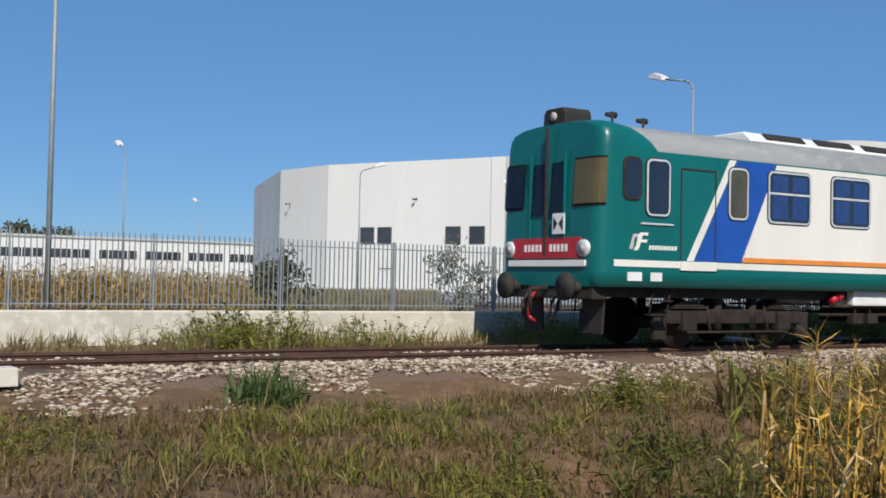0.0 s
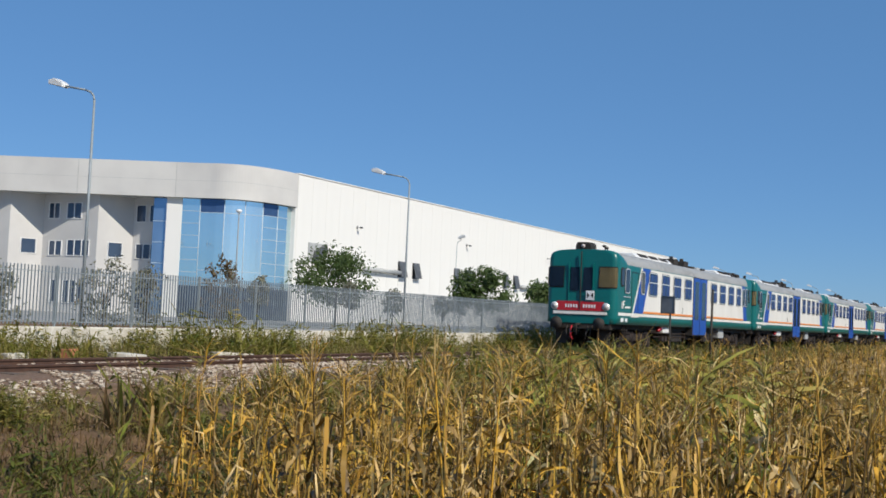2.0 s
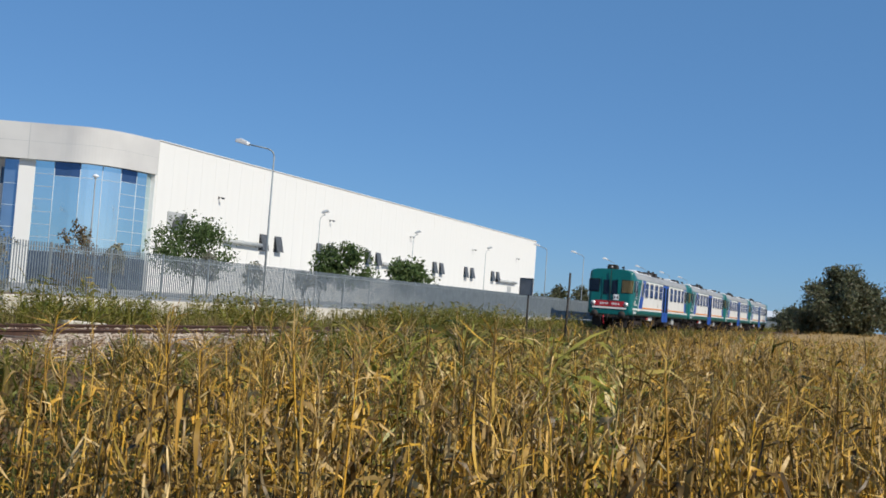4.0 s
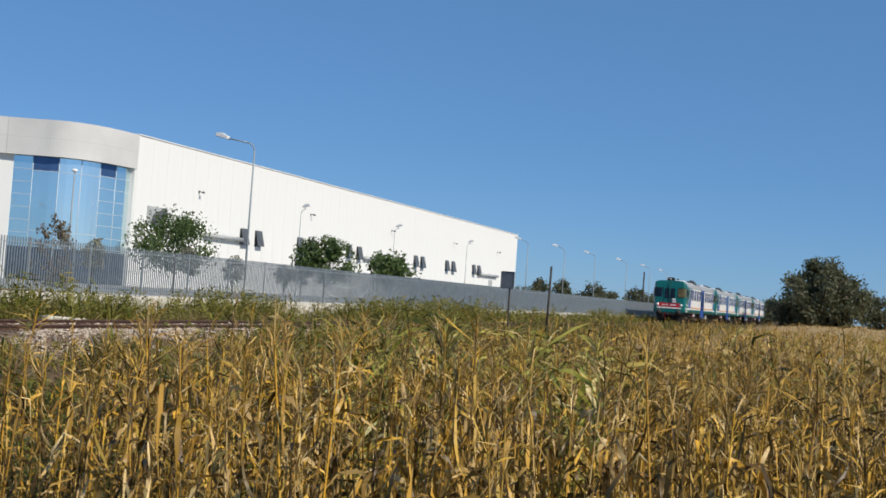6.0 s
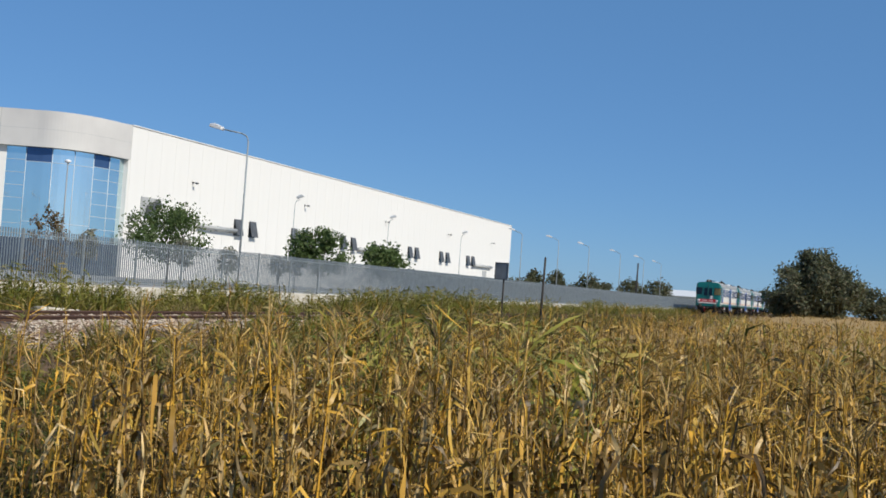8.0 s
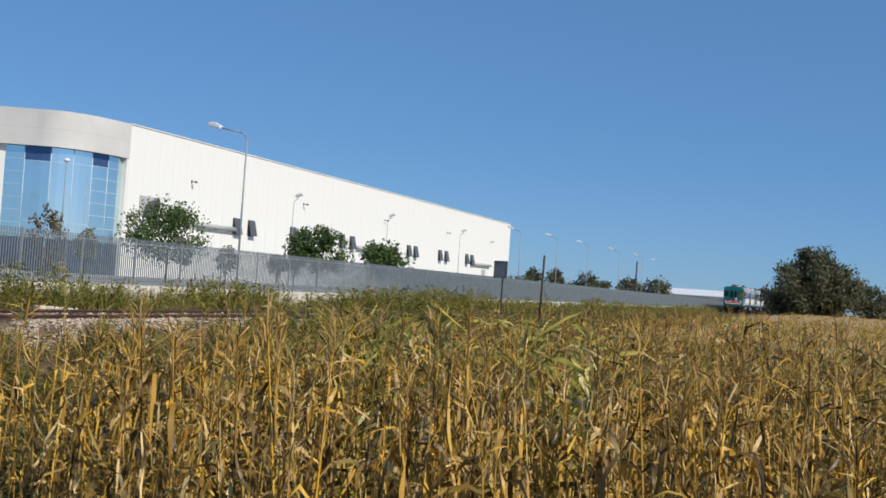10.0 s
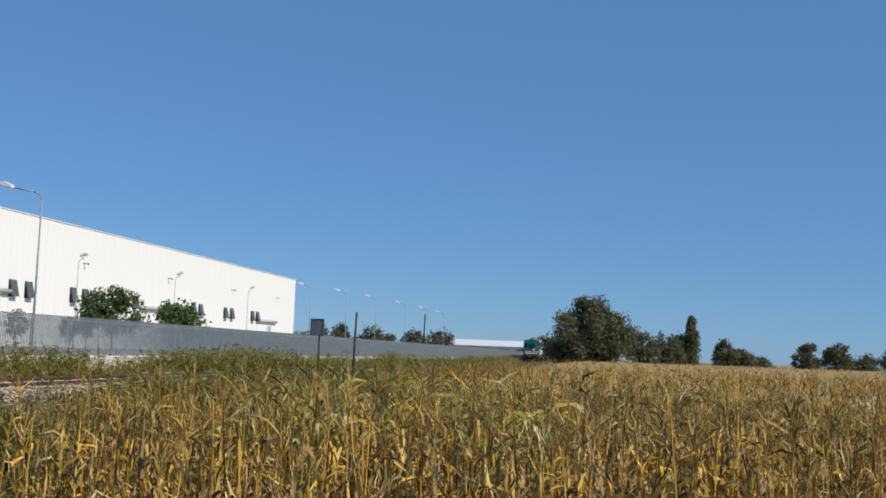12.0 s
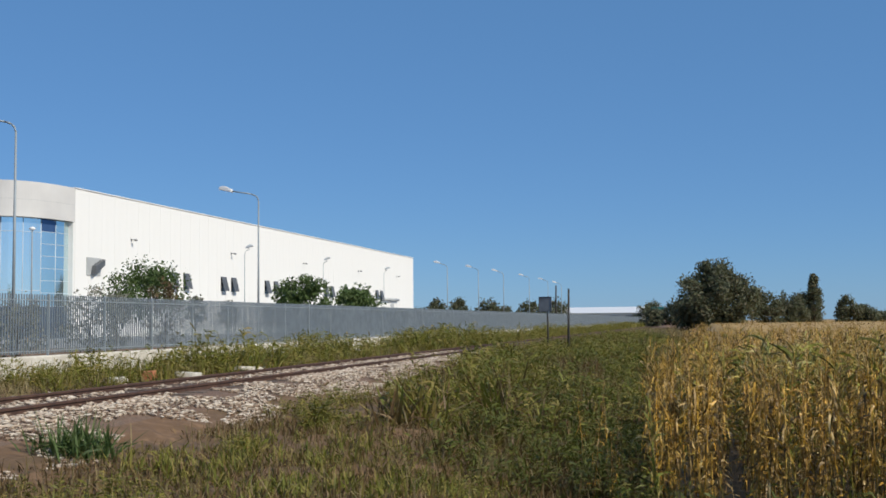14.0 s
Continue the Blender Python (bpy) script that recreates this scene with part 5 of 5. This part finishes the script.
def weed(rg, h, n_leaf):
    """An upright stem set with small leaves."""
    Vs, Fs, n = [], [], 0
    for s in range(rg.integers(2, 5)):
        top = np.array([rg.normal(0, .16), rg.normal(0, .16), h * rg.uniform(.7, 1.1)])
        sd = np.array([.005, .003, 0])
        V = np.stack([-sd, sd, top + sd * .5, top - sd * .5])
        Vs.append(V)
        Fs.append(np.array([[0, 1, 2, 3]]) + n)
        n += 4
        for k in range(n_leaf):
            t = rg.uniform(.12, 1.0)
            V, F = leaf_strip(rg, rg.uniform(.09, .22), rg.uniform(.009, .020), 0, rg.uniform(0, 6.28), rg.uniform(.1, 1.0), rg.uniform(.1, .8), 2)
            Vs.append(V + top * t)
            Fs.append(F + n)
            n += len(V)
    return np.concatenate(Vs), np.concatenate(Fs)


rg = np.random.default_rng(77)
TUFT = [grass_tuft(rg, 11, .30, .06, .008) for _ in range(8)]
MAT_GRASS = [grass_tuft(rg, 10, .22, .13, .008) for _ in range(8)]
TALL = [grass_tuft(rg, 12, .62, .10, .012, 2) for _ in range(8)]
WEED = [weed(rg, .62, 10) for _ in range(8)]
STRAW = [grass_tuft(rg, 3, .75, .05, .005, 3) for _ in range(6)]


def grow(name, variants, pts, scale, seed, material, label):
    pts = np.asarray(pts)
    return tagged(scatter(name, variants, pts[:, 0], pts[:, 1], land(pts[:, 0], pts[:, 1]) - .01, scale, seed, material), label, "grass", kind="stuff")


# matted dead grass and green growth on the open verge, in patches with bare soil between
def verge(n, x0, x1, y0, y1, power=1.0):
    P = np.stack([rg.uniform(x0, x1, n), y0 + (y1 - y0) * rg.random(n) ** power], -1)
    return P[(P[:, 0] < -6.2) | (P[:, 1] < np.interp(P[:, 0], [-6, -4.2, -3.4], [6.0, 5.1, 4.2]))]


P = verge(13000, -12.9, -1.0, -6, 26, 1.15)
cover = .6 * patches(P[:, 0], P[:, 1], 2.3, 31) + .4 * patches(P[:, 0], P[:, 1], .8, 32)
P = P[cover + rg.normal(0, .08, len(P)) > np.interp(P[:, 0], [-12.9, -11.5, -9], [.60, .40, .14])]
grow("dry_verge_grass", MAT_GRASS, P, rg.uniform(.5, 1.2, len(P)), 2, L_BROWN, "matted dry brown grass on the verge")
P = verge(15000, -12.8, -1.0, -6, 26, 1.1)
cover = .65 * patches(P[:, 0], P[:, 1], 1.9, 33) + .35 * patches(P[:, 0], P[:, 1], .6, 34)
P = P[cover + rg.normal(0, .07, len(P)) > np.interp(P[:, 0], [-12.8, -11.5, -9], [.80, .74, .62])]
grow("verge_grass", TUFT, P, rg.uniform(.5, 1.25, len(P)), 1, L_GRASS, "patchy green grass on the dry verge")
P = verge(420, -12.8, -5.0, -4, 22)
grow("straw_stalks", STRAW, P, rg.uniform(.5, 1.05, len(P)), 12, L_DRY, "single dry straw stalks on the verge")
# overgrown strip between the track and the maize: weeds and dry grass in patches of uneven height
n = 10000
P = np.stack([-13.6 + 7.3 * rg.random(n), 12.5 + 78 * rg.random(n) ** 1.5], -1)
edge = np.interp(P[:, 0], [-13.6, -12.2, -10.5, -8.5, -6.3], [27, 22, 16.5, 14, 13])
P = P[rg.random(n) < np.clip((P[:, 1] - edge) / 5, 0, .9)]
kind = .6 * patches(P[:, 0], P[:, 1] * .6, 1.7, 41) + .4 * patches(P[:, 0], P[:, 1], .6, 42) + rg.normal(0, .06, len(P))
tall = .45 + .75 * patches(P[:, 0], P[:, 1], 1.3, 43) + .35 * patches(P[:, 0], P[:, 1], .45, 44)
for name, lo, hi, kinds, leaf, label in (("tall_weeds", .56, 9, WEED + TALL[:4], L_GRASS, "tall green weeds between the track and the maize"),
                                         ("tall_dry_grass", -9, .49, TALL + STRAW[:2], L_BROWN, "tall dry grass between the track and the maize"),
                                         ("dark_weeds", .49, .56, WEED + TALL[:2], L_DEEP, "dark green weeds between the track and the maize")):
    q = (kind > lo) & (kind <= hi)
    grow(name, kinds, P[q], (tall * rg.uniform(.75, 1.25, len(P)))[q], 3, leaf, label)
# far end of the strip, along the line to the trees
n = 1500
P = np.stack([rg.uniform(-14.6, -6.2, n), 85 + 85 * rg.random(n)], -1)
grow("far_grass", TALL, P, rg.uniform(.9, 1.5, n), 14, L_DRY, "pale rough grass far along the track")
# weeds along the edge of the maize
n = 3600
P = np.stack([-6.2 - 3.0 * rg.random(n) ** 1.5, 6.2 + 15 * rg.random(n)], -1)
cover = patches(P[:, 0], P[:, 1], 1.2, 51) + rg.normal(0, .1, n)
P = P[cover > np.interp(P[:, 1], [6, 10, 15], [.62, .5, .36])]
# and along its near end
F = np.stack([rg.uniform(-6.3, 1.5, 520), np.zeros(520)], -1)
F[:, 1] = np.interp(F[:, 0], [-6, -4.2, -3.4], [6.3, 5.4, 4.5]) + rg.uniform(-.75, .5, 520)
P = np.concatenate([P, F[patches(F[:, 0], F[:, 1], .8, 52) > .3]])
half = rg.random(len(P)) < .55
grow("edge_weeds", WEED + TALL[:3], P[half], rg.uniform(.45, 1.05, half.sum()), 9, L_DEEP, "dark green weeds along the edge of the maize")
grow("edge_grass", TALL, P[~half], rg.uniform(.45, 1.0, (~half).sum()), 10, L_BROWN, "dry grass along the edge of the maize")
# bushy weeds standing singly on the open part
for cx, cy, spread, count, size in ((-11.3, 9.9, .38, 46, .85), (-10.8, 2.2, .55, 60, .62), (-10.2, 1.2, .5, 40, .6), (-8.2, 5.9, .42, 40, .55), (-12.4, 11.8, .35, 30, .7), (-11.1, 6.2, .16, 16, .6), (-9.9, 11.6, .5, 40, .75), (-12.6, 14.6, .4, 34, .7), (-8.4, 9.0, .4, 34, .62), (-11.9, 17.0, .5, 40, .8), (-9.4, 7.4, .22, 14, .5), (-12.9, 2.0, .3, 18, .45)):
    P = np.array([cx, cy]) + rg.normal(0, spread, (count, 2))
    hgt = np.exp(-((P[:, 0] - cx) ** 2 + (P[:, 1] - cy) ** 2) / (2 * spread ** 2)) * .5 + .5
    grow("weed_clump", WEED + TALL[:3], P, hgt * size * rg.uniform(.8, 1.2, count), 5, L_GRASS, "bushy clump of green weeds on the dry verge")
# high rank growth beside the maize
for cx, cy, spread, count, size in ((-10.1, 11.2, .42, 34, 1.9), (-9.2, 13.7, .5, 40, 2.0), (-10.6, 15.0, .5, 36, 1.8), (-8.2, 12.3, .45, 32, 1.7), (-9.8, 18.0, .6, 40, 1.9), (-7.6, 15.5, .5, 34, 1.7), (-12.3, 21.0, .5, 30, 1.5), (-11.0, 23.5, .6, 36, 1.8)):
    P = np.array([cx, cy]) + rg.normal(0, spread, (count, 2))
    hgt = np.exp(-((P[:, 0] - cx) ** 2 + (P[:, 1] - cy) ** 2) / (2 * spread ** 2)) * .5 + .5
    q = rg.random(count) < .55
    grow("high_weeds", TALL + WEED, P[q], (hgt * size * rg.uniform(.7, 1.15, count))[q], 16, L_GRASS, "high rank green weeds beside the maize")
    grow("high_dry_grass", TALL + STRAW, P[~q], (hgt * size * rg.uniform(.7, 1.15, count))[~q], 17, L_BROWN, "high dry grass beside the maize")
big = np.array([-12.95, 5.6]) + rg.normal(0, .22, (34, 2))
grow("broad_tuft", TALL, big, rg.uniform(.75, 1.15, 34), 15, L_TREE, "dense tuft of long green blades")
# growth between the track and the wall
n = 5800
P = np.stack([-20.0 + 2.3 * rg.random(n) ** 1.3, -8 + 240 * rg.random(n) ** 1.8], -1)
lush = .35 + .9 * patches(P[:, 0] * .5, P[:, 1], 2.2, 61) + .3 * patches(P[:, 0], P[:, 1], .7, 62)
wave = np.sin(P[:, 1] * .75 + 2) + .7 * np.sin(P[:, 1] * 1.9) + .06 * P[:, 1] - 2.2 * np.exp(-((P[:, 1] - 39.5) / 3.5) ** 2)
ok = wave + rg.normal(0, .6, n) > np.interp(P[:, 1], [8, 18], [1.0, .1])
P, lush = P[ok], lush[ok]
grow("wall_weeds", TALL + WEED, P, lush * rg.uniform(.65, 1.15, len(P)) * np.where(P[:, 1] > 22, 1.35, 1), 6, L_GRASS, "green weeds along the foot of the low wall")
n = 1800
P = np.stack([-19.9 + 2.0 * rg.random(n), -8 + 110 * rg.random(n) ** 1.3], -1)
grow("wall_dry_grass", TALL, P, rg.uniform(.4, .85, len(P)), 7, L_DRY, "dry grass along the foot of the low wall")
# low green behind the fence
n = 1500
P = np.stack([-27 - 75 * rg.random(n), np.zeros(n)], -1)
P[:, 1] = -P[:, 0] * rg.uniform(.44, .62, n)
grow("yard_grass", TALL, P, rg.uniform(.6, 1.1, n), 8, L_DRY, "rough grass in front of the white building")


def leaf_cards(rg, centres, size, spread):
    """Small leaves round a set of points."""
    n = len(centres)
    c = centres + rg.normal(0, spread, (n, 3))
    a = rg.normal(0, 1, (n, 3))
    a /= np.linalg.norm(a, axis=1)[:, None]
    b = np.cross(a, rg.normal(0, 1, (n, 3)))
    b /= np.linalg.norm(b, axis=1)[:, None]
    s = size * rg.uniform(.6, 1.4, n)[:, None]
    V = np.stack([c - a * s, c + b * s * .5, c + a * s, c - b * s * .5], 1)
    return V.reshape(-1, 3), np.arange(n * 4).reshape(-1, 4)


def tree(x, y, z0, h, width, clear, seed, leaf, n_leaf, size, label, column=False, name="tree"):
    """A trunk with limbs, and a crown of many small leaves grouped in uneven clumps."""
    rg = np.random.default_rng(seed)
    t = new(name)
    t.matrix_basis = pose(x, y, z0)
    tagged(t, label, name)
    bm = B()
    r = max(.04, h * .016)
    tube(bm, (0, 0, -.15), (rg.normal(0, .02 * h), rg.normal(0, .02 * h), h * .55), r, r * .55, 8)
    clumps = []
    k = (40 if width < 9 else 190) if not column else 60
    for i in range(k):
        a = rg.uniform(0, 6.28)
        f = rg.uniform(0, 1)
        zc = clear + (h - clear) * (.08 + .86 * f) * rg.uniform(.86, 1.06)
        prof = math.sin(math.pi * min(1, .16 + .80 * f)) ** .6 if not column else (1 - f) ** .75
        rr_ = width / 2 * prof * rg.uniform(.30, 1.0)
        c = np.array([math.cos(a) * rr_, math.sin(a) * rr_, zc])
        clumps.append((c, width * ((.13 if width < 9 else .07) if not column else .17 * (1.15 - .85 * f)) * rg.uniform(.7, 1.25)))
        if i < 12:
            tube(bm, (0, 0, clear * .6 + (zc - clear) * .45), tuple(c), r * .42, r * .12, 5)
    part("trunk", bm, M_BARK, t)
    cs = []
    per = n_leaf // k
    for c, s in clumps:
        d = rg.normal(0, 1, (per, 3))
        d /= np.linalg.norm(d, axis=1)[:, None]
        cs.append(c + d * (s * rg.uniform(.2, 1.5, per))[:, None] * [1, 1, .9])
    V, F = leaf_cards(rg, np.concatenate(cs), size, size * .6)
    mesh_np("crown", V, F, leaf, t)
    return t


YT = "young leafy tree standing in the factory yard"
tree(-43.8, 66.2, 0, 5.3, 6.6, 1.7, 1, L_TREE, 5200, .12, YT)
tree(-31.8, 65.0, 0, 4.3, 3.8, 1.6, 2, L_TREE, 4200, .12, YT)
tree(-30.6, 72.7, 0, 3.75, 3.4, 1.5, 3, L_TREE, 3600, .13, YT)
for i, (x, y, h, w) in enumerate(((-34, 44.6, 2.7, 1.3), (-34, 57.5, 2.6, 1.4), (-33, 62, 2.4, 1.3), (-33.5, 52, 2.8, 1.3), (-34, 66, 2.6, 1.2))):
    tree(x, y, 0, h, w, 1.2, 20 + i, L_SILVER, 700, .09, "small thin young tree behind the fence")
for i, (x, y, h, w, lf) in enumerate(((-22.6, 14.6, 2.15, 1.5, L_SILVER), (-23.0, 19.4, 1.95, 1.5, L_SILVER), (-23.6, 23.9, 2.5, 1.6, L_SILVER), (-24.0, 29.6, 2.95, 1.2, L_RED), (-23.8, 25.8, 2.4, 1.0, L_SILVER), (-22.0, 9.8, 1.75, 1.2, L_DARKTREE))):
    tree(x, y, -.05, h, w * 1.15, .35, 40 + i, lf, 1050, .06, "thin pale-leaved shrub just behind the fence", name="shrub")
# trees on the skyline
tree(-4.6, 158, -.4, 9.4, 12.5, .2, 60, L_DARKTREE, 26000, .23, "large dark leafy tree beside the railway line")
far = [(-18.3, 258, 5.6, 7), (2.6, 168, 5.4, 6), (6.5, 172, 5.2, 5.5), (9.5, 178, 5.6, 5), (16.2, 186, 5.0, 4), (19.2, 188, 3.6, 4.5), (22, 190, 2.2, 5), (30.5, 195, 5.2, 4.2), (35.5, 196, 5.0, 5.5), (40, 198, 3.4, 5), (46, 200, 4.4, 6)]
for i, (x, y, h, w) in enumerate(far):
    tree(x, y, -.4, h, w, .3, 70 + i, L_DARKTREE, 3400, .22, "dark leafy tree on the skyline behind the maize")
tree(10.3, 176, -.4, 9.0, 3.9, .6, 99, L_DARKTREE, 4200, .20, "tall pointed dark poplar on the skyline", column=True)
for i, (az, d, h, w) in enumerate(((15.2, 230, 6.2, 5), (14.1, 228, 6.0, 5.5), (12.5, 235, 6.0, 7), (11.6, 240, 4.4, 5), (10.4, 236, 5.4, 6), (9.0, 240, 5.7, 6.5), (16.2, 228, 3.8, 8), (13.2, 245, 3.6, 7), (3.0, 215, 5.0, 6), (4.2, 226, 3.5, 5))):
    tree(-d * math.sin(radians(az)), d * math.cos(radians(az)), -.3, h, w, .4, 120 + i, L_DARKTREE, 2000, .3, "dark leafy tree far along the railway line")
for i in range(6):
    a = radians(76.5 + i * 1.1)
    tree(-215 * math.sin(a), 215 * math.cos(a), 0, 9.2 + .6 * (i % 3), 8, 2, 140 + i, L_DARKTREE, 1500, .35, "dark leafy tree behind the low building")

# far shed with a pale flat roof
shed = new("far_shed")
tagged(shed, "long pale flat-roofed building beyond the trees", "building")
bm = B()
prism(bm, [(-47, 305), (-23, 302), (-23, 322), (-47, 325)], 'z', -.5, 3.3)
part("wall", bm, M_FAR_CONC, shed)
bm = B()
v = [bm.verts.new(p) for p in ((-48, 304, 3.2), (-22, 301, 3.2), (-22, 312, 4.9), (-48, 315, 4.9), (-22, 323, 3.2), (-48, 326, 3.2))]
for q in ((0, 1, 2, 3), (3, 2, 4, 5), (0, 3, 5), (1, 4, 2), (0, 5, 4, 1)):
    bm.faces.new([v[i] for i in q])
bmesh.ops.recalc_face_normals(bm, faces=bm.faces[:])
part("roof", bm, M_WHITEMETAL, shed)
for k in range(5):
    bm = B()
    prism(bm, [(-45 + k * 4.4, 304.7 - k * .55), (-42.4 + k * 4.4, 304.35 - k * .55), (-42.4 + k * 4.4, 304.2 - k * .55), (-45 + k * 4.4, 304.5 - k * .55)], 'z', .2, 2.4)
    part("opening", bm, M_DARKWIN, shed)


# ---- what moves ----
def motions():
    tail = [(0, 11.8), (.5, 19.2), (1, 26.4), (1.5, 33.7), (2.2, 44.0), (3, 55.6), (4, 71.0), (5, 87.0), (6.5, 112.0), (7, 120.8), (7.5, 129.5), (9, 154.5), (10, 171.0), (11, 187.5), (12, 204.5), (13, 221.5), (14, 238.5)]
    for k, c in enumerate(cars):
        walk(c, [(t, pose(TRACK_X, s + PITCH * k, 0)) for t, s in tail])


motions()
